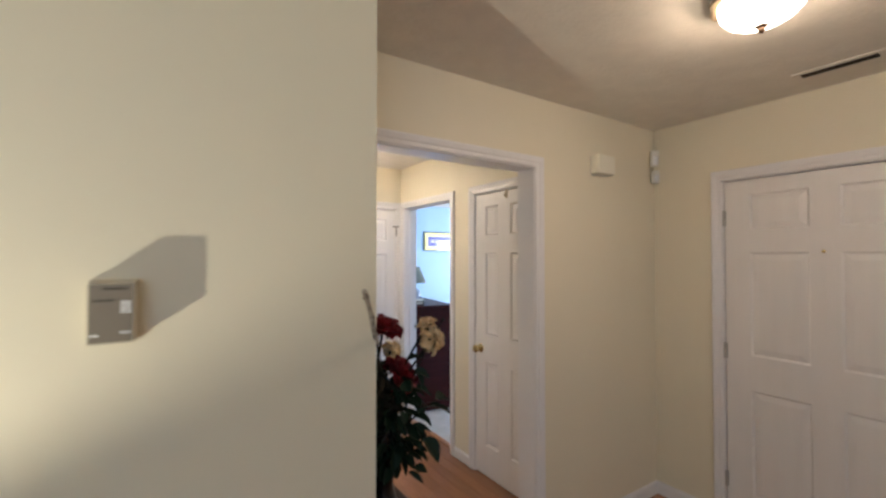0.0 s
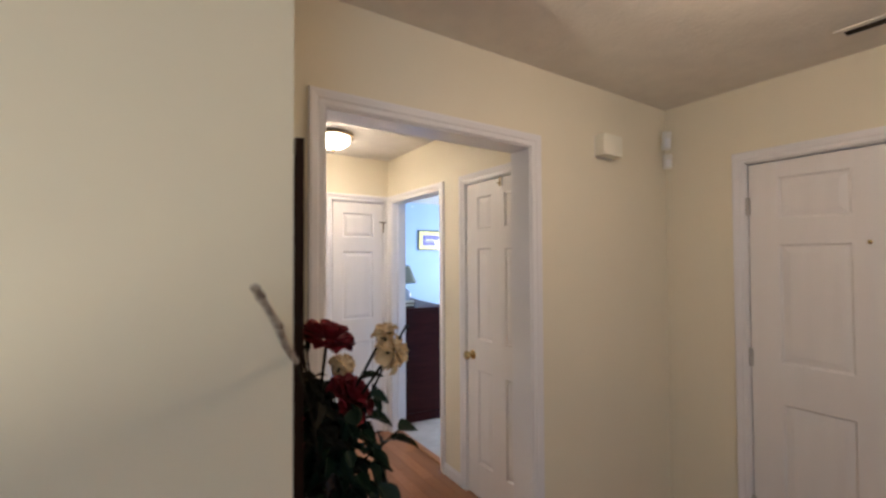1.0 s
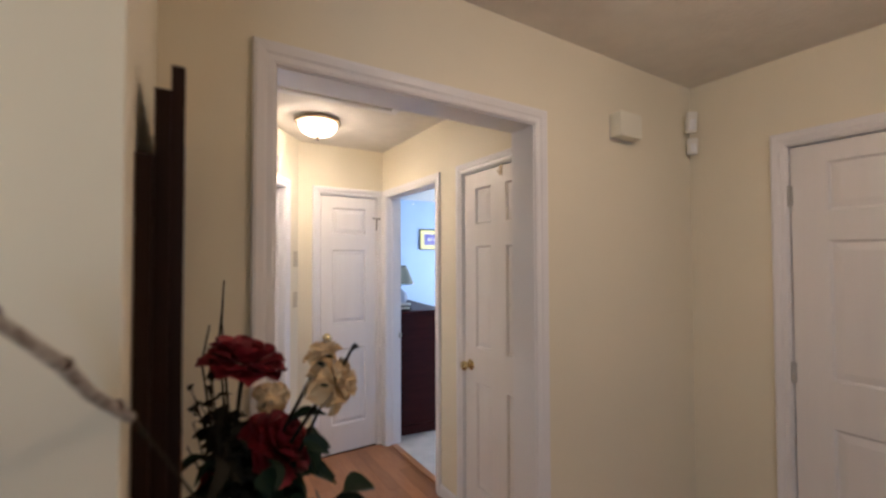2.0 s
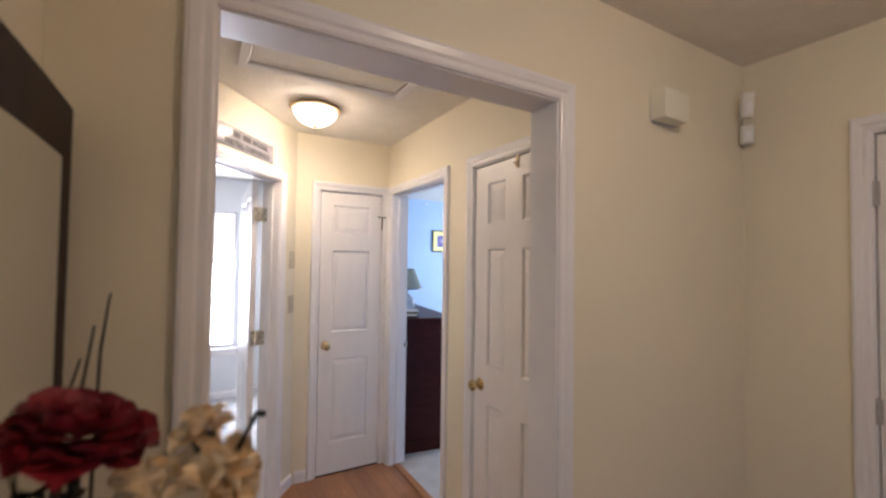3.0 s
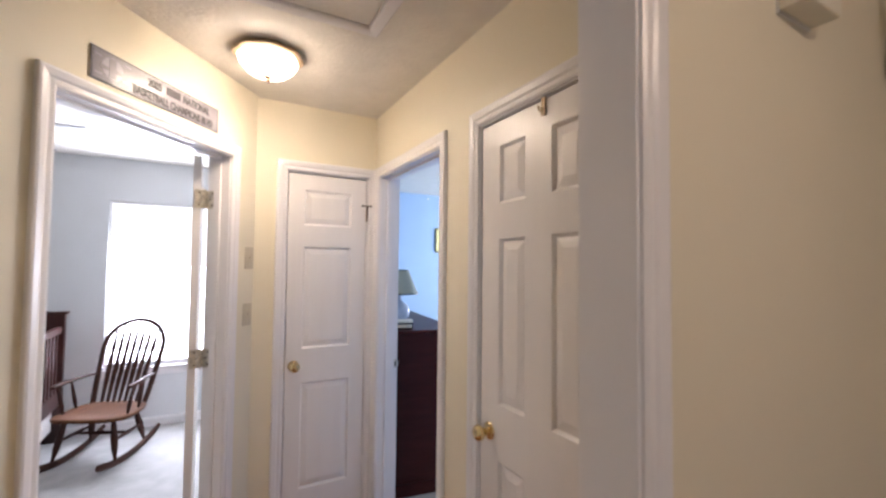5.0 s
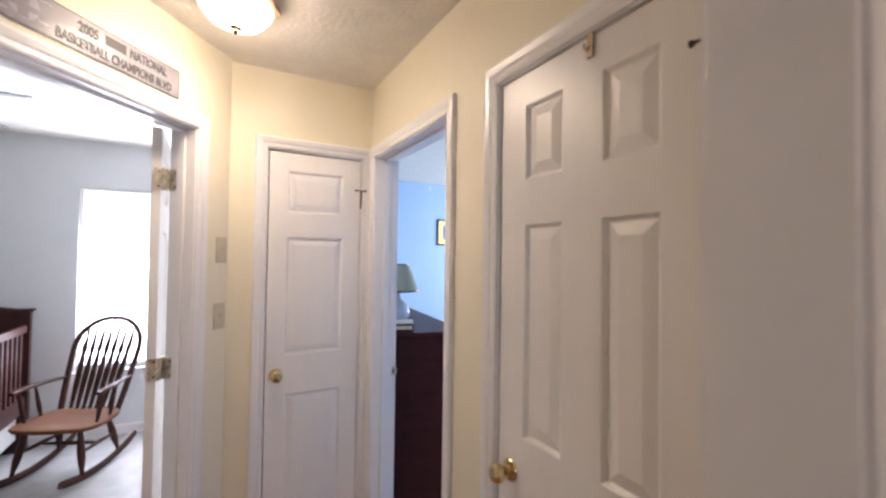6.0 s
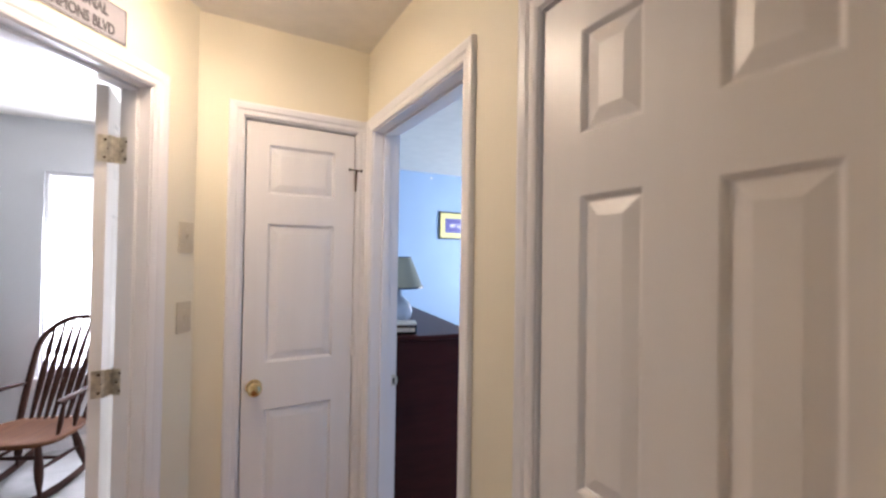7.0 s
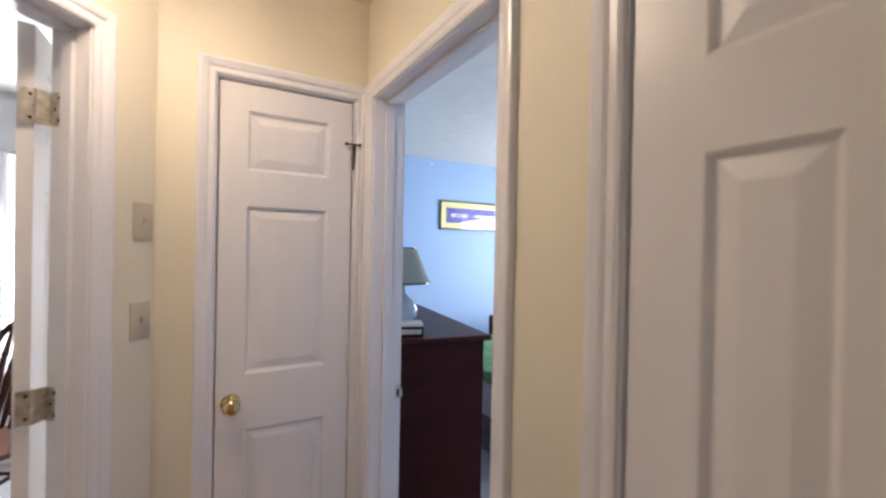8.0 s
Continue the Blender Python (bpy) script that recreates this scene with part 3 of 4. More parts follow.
# unseen table; its wide top keeps the lamp's light off the floor
t = thing("unseen_side_table", pose(-0.98, 0.335, 0), "unseen dark side table, top widened to block lamp light", "table")
part("tabletop", lathe(((0, 0.565), (0.30, 0.565), (0.305, 0.575), (0.30, 0.590), (0, 0.590)), 32), DARK, t, smooth=40)
part("pedestal", lathe(((0, 0), (0.15, 0), (0.15, 0.02), (0.03, 0.05), (0.022, 0.3), (0.035, 0.565), (0, 0.565)), 24), DARK, t, smooth=40)
t = thing("table_lamp", pose(-0.98, 0.335, 0.590), "lit table lamp with cream shade on a side table", "lamp")
part("base", lathe(((0, 0), (0.07, 0), (0.07, 0.012), (0.03, 0.03), (0.06, 0.09), (0.055, 0.15), (0.012, 0.20), (0.010, 0.29), (0, 0.29)), 24), CERAMIC, t, smooth=50)
part("shade", lathe(((0.178, 0.18), (0.125, 0.395), (0.123, 0.395), (0.176, 0.18)), 32), SHADE, t, "cloth cone shade", smooth=40)

# console table, mirror, vase, flowers beside the opening
t = thing("console_table", pose(0.308, 1.08, 0), "narrow dark walnut console table against the return wall", "table")
part("tabletop", boxes((0.0, 0.225, -0.27, 0.29, 0.775, 0.800), bevel=0.004), DARK, t)
part("apron", boxes((0.015, 0.205, -0.25, 0.27, 0.695, 0.775), bevel=0.002), DARK, t)
for x in (0.03, 0.19):
    for y in (-0.235, 0.255):
        bm = rod(bmesh.new(), [(x, y, z) for z in (0.0, 0.1, 0.45, 0.60, 0.695)], [0.011, 0.014, 0.019, 0.022, 0.022], 12)
        part("leg", bm, DARK, t, smooth=50)


def arch(y0, y1, z0, z1, rise, n=20):
    """Outline of a panel with a shallow pointed arch, as rows of y, z."""
    out = [(y0, z0), (y1, z0)]
    for i in range(n + 1):
        u = 1 - 2 * i / n
        out.append(((y0 + y1) / 2 + u * (y1 - y0) / 2, z1 + rise * (1 - abs(u) ** 1.7)))
    return out


def plate(outline, x0, x1):
    bm = bmesh.new()
    a = [bm.verts.new((x0, y, z)) for y, z in outline]
    b = [bm.verts.new((x1, y, z)) for y, z in outline]
    bm.faces.new(a)
    bm.faces.new(b[::-1])
    for i in range(len(a)):
        j = (i + 1) % len(a)
        bm.faces.new((a[i], b[i], b[j], a[j]))
    return bm


t = thing("wall_mirror", pose(0.294, 1.07, 0.800), "tall dark walnut mirror with a stepped flat-topped frame", "mirror")
part("back_board", plate(arch(-0.215, 0.325, 0.0, 0.865, 0.006), 0.0, 0.018), DARK, t)
part("frame", plate(arch(-0.195, 0.318, 0.0, 0.955, 0.006), 0.018, 0.036), DARK, t)
part("front_frame", plate(arch(-0.185, 0.310, 0.0, 0.992, 0.006), 0.036, 0.052), DARK, t)
part("mirror_glass", plate(arch(-0.125, 0.250, 0.08, 0.90, 0.004), 0.052, 0.0535), MIRROR, t)

t = thing("vase", pose(0.445, 1.03, 0.800), "dark glazed vase on the console table", "vase")
prof = ((0.0, 0.0), (0.046, 0.0), (0.048, 0.008), (0.036, 0.045), (0.030, 0.075), (0.034, 0.12), (0.050, 0.19), (0.058, 0.235), (0.054, 0.262), (0.049, 0.262), (0.052, 0.235), (0.044, 0.19), (0.026, 0.11), (0.0, 0.05))
part("body", lathe(prof, 32), BLACK, t, smooth=60)


def petal(bm, m, w, hgt, curl, cup, n=5, k=4, ruffle=0.0, seed=0.0):
    """One petal: a cupped sheet that grows from the origin along z."""
    grid = []
    for i in range(n + 1):
        v = i / n
        row = []
        for j in range(-k, k + 1):
            u = j / k
            half = w * (0.28 + 0.72 * math.sin(min(1.0, v * 1.25) * 1.5708)) * (1.0 if v < 0.75 else math.sqrt(max(0.05, 1 - ((v - 0.75) / 0.27) ** 2)))
            x = u * half
            y = cup * (1 - u * u) * math.sin(v * 2.2) - curl * max(0, v - 0.55) ** 2 * 6 + ruffle * math.sin(5 * u + seed) * v * v
            row.append(bm.verts.new(m @ Vector((x, -y, v * hgt))))
        grid.append(row)
    for a, b in zip(grid, grid[1:]):
        for j in range(2 * k):
            bm.faces.new((a[j], a[j + 1], b[j + 1], b[j]))


def rose(size, rings, rnd, opening=1.0, droop=0.0, rough=0.04):
    bm = bmesh.new()
    for q, (count, tilt, scale) in enumerate(rings):
        for i in range(count):
            ang = 360 / count * i + 37 * q + rnd.uniform(-12, 12)
            m = pose(0, 0, 0, 0, 0, ang) @ Matrix.Translation((0, 0.06 * size * q, 0.04 * size * (len(rings) - q))) @ pose(0, 0, 0, -(tilt * opening + rnd.uniform(-8, 8)) - droop * rnd.random(), rnd.uniform(-6, 6), 0)
            petal(bm, m, size * (0.46 if rough < 0.05 else 0.34) * scale, size * 0.74 * scale * rnd.uniform(0.8, 1.12), size * 0.10, -size * 0.16, ruffle=size * rough, seed=rnd.uniform(0, 6))
    return bm


def leaf_shape(w, l, bend):
    bm = bmesh.new()
    rows = []
    n = 8
    for i in range(n + 1):
        v = i / n
        half = w * math.sin(3.14159 * min(1, v * 0.96 + 0.02)) ** 0.8 * (1 - 0.25 * v)
        z = -bend * v * v
        wav = 0.02 * w * (1 if i % 2 else -1)
        rows.append([bm.verts.new((-half - wav, v * l, z + 0.22 * half)), bm.verts.new((-half * 0.5, v * l, z + 0.06 * half)), bm.verts.new((0, v * l, z - 0.03 * w)), bm.verts.new((half * 0.5, v * l, z + 0.06 * half)), bm.verts.new((half + wav, v * l, z + 0.22 * half))])
    for a, b in zip(rows, rows[1:]):
        for j in range(4):
            bm.faces.new((a[j], a[j + 1], b[j + 1], b[j]))
    return bm


DRIED = material("dried_leaf", (0.030, 0.020, 0.013), 0.8, vary=0.35, scale=30, tint=(0.016, 0.020, 0.012))
for m in (DRIED, LEAFM, STEM):
    m.node_tree.nodes["Principled BSDF"].inputs["Specular IOR Level"].default_value = 0.15
rnd = random.Random(7)
BASE = Vector((0.445, 1.03, 0.93))
fl = thing("rose_bouquet", Matrix.Translation(BASE), "dark red and faded cream silk roses in a vase", "flowers")
FULL = ((3, 5, 0.55), (4, 14, 0.74), (6, 28, 0.9), (7, 44, 1.0), (8, 60, 1.0), (7, 76, 0.98))
LOOSE = ((5, 10, 0.55), (6, 34, 0.72), (6, 66, 0.86), (6, 100, 0.95), (4, 130, 1.0))
BLOOMS = (
    ((0.436, 1.020, 1.354), 0.064, RED, FULL, (10, 14, 0), 1.05, "dark red full rose bloom"),
    ((0.560, 0.925, 1.330), 0.058, CREAMP, LOOSE, (35, 60, 0), 1.1, "faded cream loose rose bloom"),
    ((0.548, 0.935, 1.372), 0.042, CREAMP, LOOSE[:3], (10, -20, 0), 0.8, "faded cream rose bud"),
    ((0.489, 1.060, 1.280), 0.043, CREAMP, LOOSE[1:], (55, 15, 0), 1.0, "faded cream loose rose bloom"),
    ((0.482, 1.000, 1.212), 0.062, RED, FULL, (40, 25, 20), 1.0, "dark red full rose bloom"),
    ((0.440, 1.080, 1.120), 0.070, RED, FULL, (60, -10, 20), 1.0, "dark red full rose bloom"),
)
for p, size, mat, rings, tip, opening, lab in BLOOMS:
    b = part("bloom", rose(size, rings, rnd, opening, 5 if mat == RED else 12, 0.04 if mat == RED else 0.10), mat, fl, lab, smooth=80)
    b.matrix_basis = Matrix.Translation(Vector(p) - BASE) @ pose(0, 0, 0, *tip)
    e = Vector(p) - BASE
    mid = e * 0.5 + Vector((-0.02, 0.01, 0.06))
    part("stem", rod(bmesh.new(), [Vector((0, 0, -0.04)), e * 0.22 + Vector((0, 0, 0.03)), mid, e + Vector((0, 0, 0.005))], [0.003, 0.003, 0.0028, 0.004], 8), STEM, fl, smooth=60)
    bm = bmesh.new()
    for i in range(5):
        petal(bm, pose(0, 0, 0, 0, 0, 72 * i) @ pose(0, 0, 0, -70 - rnd.uniform(0, 50)), size * 0.10, size * 0.5, 0.004, 0.002, 4, 2)
    s = part("sepals", bm, LEAFM, fl)
    s.matrix_basis = Matrix.Translation(e) @ pose(0, 0, 0, *tip)
# the long twig with a knotted tip, and a grey one that leans past the wall's corner
tw = [Vector(p) - BASE for p in ((0.46, 1.03, 1.0), (0.490, 1.003, 1.12), (0.514, 0.977, 1.197), (0.553, 0.948, 1.30), (0.575, 0.932, 1.345), (0.593, 0.919, 1.388))]
bm = rod(bmesh.new(), tw, [0.0030, 0.0028, 0.0034, 0.0024, 0.0030, 0.0022], 8)
for p in ((0.594, 0.918, 1.389), (0.590, 0.914, 1.385), (0.599, 0.922, 1.386), (0.530, 0.966, 1.246)):
    bmesh.ops.create_icosphere(bm, subdivisions=1, radius=0.0042, matrix=Matrix.Translation(Vector(p) - BASE))
part("twig", bm, STEM, fl, "thin dark budding twig", smooth=60)
tw = [Vector(p) - BASE for p in ((0.301, 0.762, 1.375), (0.275, 0.725, 1.412), (0.259, 0.700, 1.446), (0.238, 0.670, 1.478), (0.215, 0.638, 1.512))]
bm = rod(bmesh.new(), tw, [0.0054, 0.0058, 0.0064, 0.0052, 0.0060], 10)
gt = part("twig", bm, TWIG, fl, "grey mottled bare twig", smooth=60)
for p in ((0.259, 0.700, 1.447), (0.290, 0.748, 1.392), (0.226, 0.655, 1.497)):
    bm = bmesh.new()
    bmesh.ops.create_icosphere(bm, subdivisions=2, radius=0.0072, matrix=Matrix.Translation(Vector(p) - BASE))
    part("knot", bm, CHAIRW, gt, "dark reddish twig knot", smooth=60)
# its lower length is coloured dark, as if lost in the mirror's shade
tw = [Vector(p) - BASE for p in ((0.42, 1.01, 1.0), (0.375, 0.90, 1.19), (0.340, 0.835, 1.28), (0.301, 0.762, 1.375))]
part("twig", rod(bmesh.new(), tw, [0.0018, 0.0016, 0.0016, 0.0034], 8), DRIED, fl, "lower length of a bare twig, coloured dark as in shade", smooth=60)
for dx, dy, top in ((-0.04, 0.16, 0.52), (-0.07, 0.20, 0.47), (-0.03, 0.22, 0.56)):
    bm = rod(bmesh.new(), [Vector((0, 0.02, 0.0)), Vector((dx * 0.6, dy * 0.5, top * 0.5)), Vector((dx * 0.9, dy * 0.9, top * 0.85)), Vector((dx * 0.7, dy, top))], [0.003, 0.0025, 0.002, 0.0015], 6)
    part("twig", bm, STEM, fl)
LEAVES = [((0.585, 0.945, 1.135), 0.030, 0.075, (-12, 18, -75)), ((0.580, 0.975, 1.105), 0.028, 0.075, (-10, -10, -100)), ((0.545, 0.935, 1.120), 0.030, 0.080, (-5, 25, -30)), ((0.545, 1.00, 1.045), 0.029, 0.078, (-60, 5, -110)), ((0.520, 0.915, 1.040), 0.030, 0.080, (-40, 10, -160)), ((0.510, 1.000, 1.255), 0.022, 0.055, (25, 0, -110)), ((0.525, 0.965, 1.235), 0.018, 0.045, (-20, 30, -70))]
for i in range(150):
    a, r, z = rnd.uniform(-175, 60), rnd.uniform(0.01, 0.095), rnd.uniform(0.96, 1.24) - 0.02 * (i % 2)
    p = (max(0.36, 0.455 + r * math.cos(radians(a))), 1.03 + r * math.sin(radians(a)) * 1.2, z)
    LEAVES.append((p, rnd.uniform(0.011, 0.021), rnd.uniform(0.035, 0.066), (rnd.uniform(-60, 10), rnd.uniform(-35, 35), a - 90 + rnd.uniform(-30, 30))))
# dried filler sprigs that lean back against the mirror
DRY = []
for i in range(23):
    foot = Vector((rnd.uniform(0.43, 0.46), rnd.uniform(1.00, 1.06), 1.02))
    tip = Vector((rnd.uniform(0.356, 0.425), rnd.uniform(0.95, 1.15), rnd.uniform(1.16, 1.40 if i % 3 == 0 else 1.30)))
    mid = foot.lerp(tip, 0.55) + Vector((rnd.uniform(-0.012, 0.004), rnd.uniform(-0.02, 0.02), 0.015))
    part("sprig", rod(bmesh.new(), [foot - BASE, mid - BASE, tip - BASE], [0.0022, 0.0018, 0.0011], 6), DRIED, fl, smooth=60)
    for j in range(13):
        k = rnd.uniform(0.12, 1.0)
        p = foot.lerp(mid, k * 2) if k < 0.5 else mid.lerp(tip, k * 2 - 1)
        big = 1.7 if p.z < 1.25 else 0.8
        DRY.append(((max(0.354, p.x + rnd.uniform(-0.01, 0.01)), p.y + rnd.uniform(-0.012, 0.012), p.z), big * rnd.uniform(0.005, 0.011), big * rnd.uniform(0.020, 0.038), (rnd.uniform(-50, 55), rnd.uniform(-40, 40), rnd.uniform(-180, 0))))
for p, w, l, r in LEAVES[:7]:
    e = Vector(p) - BASE
    part("leaf_stem", rod(bmesh.new(), [Vector((0.01, 0.0, 0.06)), e * 0.6 + Vector((0, 0, 0.03)), e], [0.0022, 0.0018, 0.0014], 6), STEM, fl, smooth=60)
shapes = [mesh_of("leaf", leaf_shape(1.0, 1.0, b), LEAFM, 60) for b in (0.12, 0.25, 0.38)]
for i, (p, w, l, r) in enumerate(LEAVES):
    ob = new("leaf", shapes[i % 3])
    ob.parent = fl
    ob.matrix_basis = Matrix.Translation(Vector(p) - BASE) @ pose(0, 0, 0, *r) @ Matrix.Diagonal((w, l, l, 1))
shapes = [mesh_of("dried_leaf", leaf_shape(1.0, 1.0, b), DRIED, 60) for b in (0.3, 0.6)]
for i, (p, w, l, r) in enumerate(DRY):
    ob = new("dried_leaf", shapes[i % 2])
    ob.parent = fl
    ob.matrix_basis = Matrix.Translation(Vector(p) - BASE) @ pose(0, 0, 0, *r) @ Matrix.Diagonal((w, l, l, 1))

# ---- hall things ----


def switch_plate(m, label):
    t = thing("light_switch", m, label, "light switch", "hall switches")
    part("plate", boxes((-0.035, 0.035, -0.006, -0.0005, -0.0585, 0.0585), bevel=0.0025), IVORY, t, smooth=40)
    bm = boxes((-0.005, 0.005, -0.003, 0.003, -0.009, 0.009), bevel=0.001)
    p = part("toggle", bm, IVORY, t)
    p.matrix_basis = pose(0, -0.010, 0.003, 25)
    for z in (-0.030, 0.030):
        part("screw", lathe(((0, 0), (0.0028, 0), (0.0022, 0.0012), (0, 0.0014)), 10, pose(0, -0.006, z, 90)), NICKEL, t)


switch_plate(SLANT @ Matrix.Translation((-0.066, 0, 1.540)), "ivory toggle light switch on the hall wall")
switch_plate(SLANT @ Matrix.Translation((-0.070, 0, 1.240)), "ivory toggle light switch on the hall wall")


def words(text, size, m, mat, parent, name="lettering", bold=0.0012):
    c = bpy.data.curves.new(name, "FONT")
    c.body, c.size, c.extrude, c.offset = text, size, 0.0006, bold
    tmp = bpy.data.objects.new(name, c)
    scene.collection.objects.link(tmp)
    bpy.context.view_layer.update()
    me = bpy.data.meshes.new_from_object(tmp.evaluated_get(bpy.context.evaluated_depsgraph_get()))
    bpy.data.objects.remove(tmp)
    bpy.data.curves.remove(c)
    me.materials.clear()
    me.materials.append(mat)
    ob = new(name, me)
    ob.parent = parent
    ob.matrix_basis = m
    return ob


t = thing("street_sign", SLANT @ Matrix.Translation((-0.957, -0.003, 2.1295)), "pale metal souvenir street sign resting on the door casing", "sign")
part("plate", boxes((0, 0.619, -0.003, 0.0, 0, 0.113), bevel=0.0008), SIGNW, t)
part("border", boxes((0.003, 0.616, -0.0036, -0.003, 0.003, 0.005), (0.003, 0.616, -0.0036, -0.003, 0.108, 0.110), (0.003, 0.005, -0.0036, -0.003, 0.005, 0.108), (0.614, 0.616, -0.0036, -0.003, 0.005, 0.108)), INK, t)
FLAT = pose(0, 0, 0, 90)
words("2005", 0.044, pose(0.222, -0.0042, 0.064) @ FLAT @ Matrix.Diagonal((0.74, 1, 1, 1)), INK, t)
part("print_bar", boxes((0.311, 0.384, -0.0042, -0.0031, 0.064, 0.095)), INK, t)
words("NATIONAL", 0.044, pose(0.398, -0.0042, 0.064) @ FLAT @ Matrix.Diagonal((0.70, 1, 1, 1)), INK, t)
words("BASKETBALL CHAMPIONS BLVD", 0.044, pose(0.158, -0.0042, 0.014) @ FLAT @ Matrix.Diagonal((0.665, 1, 1, 1)), INK, t)
bm = lathe(((0.0, 0.0), (0.040, 0.0), (0.040, 0.0006), (0.0, 0.0006)), 24, pose(0.078, -0.0031, 0.058, 90))
part("emblem", bm, LAVENDER, t)
part("emblem", boxes((0.030, 0.135, -0.0046, -0.0039, 0.046, 0.060), (0.064, 0.090, -0.0046, -0.0039, 0.024, 0.094)), SIGNW, t)
for x0, x1, z0 in ((0.012, 0.034, 0.084), (0.118, 0.150, 0.088), (0.010, 0.040, 0.022), (0.112, 0.140, 0.028)):
    part("print_bar", boxes((x0, x1, -0.0042, -0.0031, z0, z0 + 0.006)), LAVENDER, t)


def pin_stop(m):
    """Bar-shaped doorstop on a hinge pin."""
    t = thing("hinge_pin_stop", m, "small dark metal hinge-pin door stop", "door stop", "hinge-pin stops")
    part("bar", rod(bmesh.new(), [(-0.034, -0.012, 0.0), (0, -0.014, 0.0), (0.026, -0.012, 0.0)], 0.0035, 8), BRONZE, t)
    part("pin", rod(bmesh.new(), [(0, -0.010, 0.002), (-0.002, -0.010, -0.05), (-0.004, -0.012, -0.098)], [0.0055, 0.005, 0.004], 8), BRONZE, t)
    part("pad", lathe(((0, 0), (0.007, 0), (0.007, 0.006), (0, 0.007)), 12, pose(-0.034, -0.012, 0, 0, 90, 0)), BLACK, t)
    part("pad", lathe(((0, 0), (0.007, 0), (0.007, 0.006), (0, 0.007)), 12, pose(0.020, -0.012, 0, 0, 90, 0)), BLACK, t)


pin_stop(pose(1.744, END_Y, 1.875))
pin_stop(pose(RIGHT_X, 1.699, 1.905, 0, 0, -90))

t = thing("over_door_hook", pose(RIGHT_X, 1.972, 2.03, 0, 0, -90), "small brass hook over the top of a white door", "hook")
part("strap", boxes((-0.009, 0.009, -0.003, 0.003, -0.045, 0.012), bevel=0.001), PANM, t)
part("hook", rod(bmesh.new(), [(0, -0.003, -0.02), (0, -0.014, -0.034), (0, -0.02, -0.028), (0, -0.021, -0.018)], 0.003, 8), PANM, t)

# ---- bedroom things ----
t = thing("table_lamp", pose(2.06, 3.72, 1.0825), "table lamp with pale green shade on the dresser", "lamp")
part("base", lathe(((0, 0), (0.055, 0), (0.056, 0.010), (0.030, 0.018), (0.040, 0.035), (0.070, 0.075), (0.075, 0.105), (0.060, 0.145), (0.028, 0.170), (0.014, 0.185), (0.012, 0.26), (0.0, 0.262)), 28), CERAMIC, t, smooth=50)
bm = lathe(((0.062, 0.393), (0.130, 0.228), (0.128, 0.228), (0.060, 0.393)), 36)
part("shade", bm, SHADE, t, "pale green cone shade", smooth=40)
for r, z in ((0.0625, 0.391), (0.1305, 0.231)):
    bm = lathe(((r - 0.003, z - 0.004), (r + 0.001, z - 0.004), (r + 0.001, z + 0.004), (r - 0.003, z + 0.004), (r - 0.003, z - 0.004)), 36)
    part("shade_trim", bm, BLACK, t, "dark shade trim")
t = thing("clock_radio", pose(2.062, 3.605, 1.0825, 0, 0, -20), "small black and silver clock radio on the dresser", "clock radio")
part("body", boxes((-0.07, 0.045, -0.04, 0.05, 0.0, 0.045), bevel=0.004), BLACK, t)
part("display", boxes((-0.06, 0.035, -0.043, -0.040, 0.012, 0.034), bevel=0.001), NICKEL, t)
part("lid", boxes((-0.068, 0.043, -0.038, 0.048, 0.045, 0.060), bevel=0.004), PLASTIC, t)

t = thing("framed_picture", pose(3.495, 5.95, 1.682), "wide framed print with yellow mat on the blue wall", "picture")
for r in ((0, 1.02, -0.022, -0.001, 0, 0.014), (0, 1.02, -0.022, -0.001, 0.306, 0.320), (0, 0.014, -0.022, -0.001, 0.014, 0.306), (1.006, 1.02, -0.022, -0.001, 0.014, 0.306)):
    part("frame", boxes(r, bevel=0.002), BLACK, t)
part("mat", boxes((0.014, 1.006, -0.008, -0.002, 0.014, 0.306)), YELLOW, t)
part("print", boxes((0.085, 0.935, -0.0095, -0.008, 0.075, 0.245)), NAVY, t)
words("MY DAD", 0.058, pose(0.150, -0.0105, 0.140) @ FLAT, WHITEINK, t)
part("print_bar", boxes((0.46, 0.86, -0.0105, -0.0095, 0.150, 0.172)), WHITEINK, t)
p = part("glazing", boxes((0.014, 1.006, -0.015, -0.013, 0.014, 0.306)), GLASS, t)
p.visible_shadow = False

t = thing("bed", pose(3.02, 4.02, 0.012), "bed with green and patterned covers and brown headboard", "bed")
part("mattress", boxes((0, 1.9, 0, 1.35, 0.25, 0.52), bevel=0.04), QUILT, t, smooth=40)
part("bed_cover", boxes((-0.02, 1.5, -0.02, 1.37, 0.50, 0.60), bevel=0.04), GREENC, t, "rumpled green cover", smooth=40)
part("bed_skirt", boxes((0.01, 1.89, 0.01, 1.34, 0.02, 0.25), bevel=0.01), GREYC, t, "grey patterned bed skirt")
part("headboard", boxes((0.80, 1.93, 1.38, 1.43, 0.0, 0.78), bevel=0.02), CHAIRW, t)
t = thing("wall_hook", pose(3.39, 5.95, 2.385), "tiny white hook high on the blue wall", "hook")
part("disc", lathe(((0, 0), (0.014, 0), (0.013, 0.006), (0, 0.008)), 14, pose(0, -0.0005, 0, 90)), WHITEINK, t)

# ---- grey room things ----


def spindle(p, q, widths, n=None):
    p, q = Vector(p), Vector(q)
    pts = [p.lerp(q, s) for s, _ in widths]
    return rod(bmesh.new(), pts, [w for _, w in widths], 10)


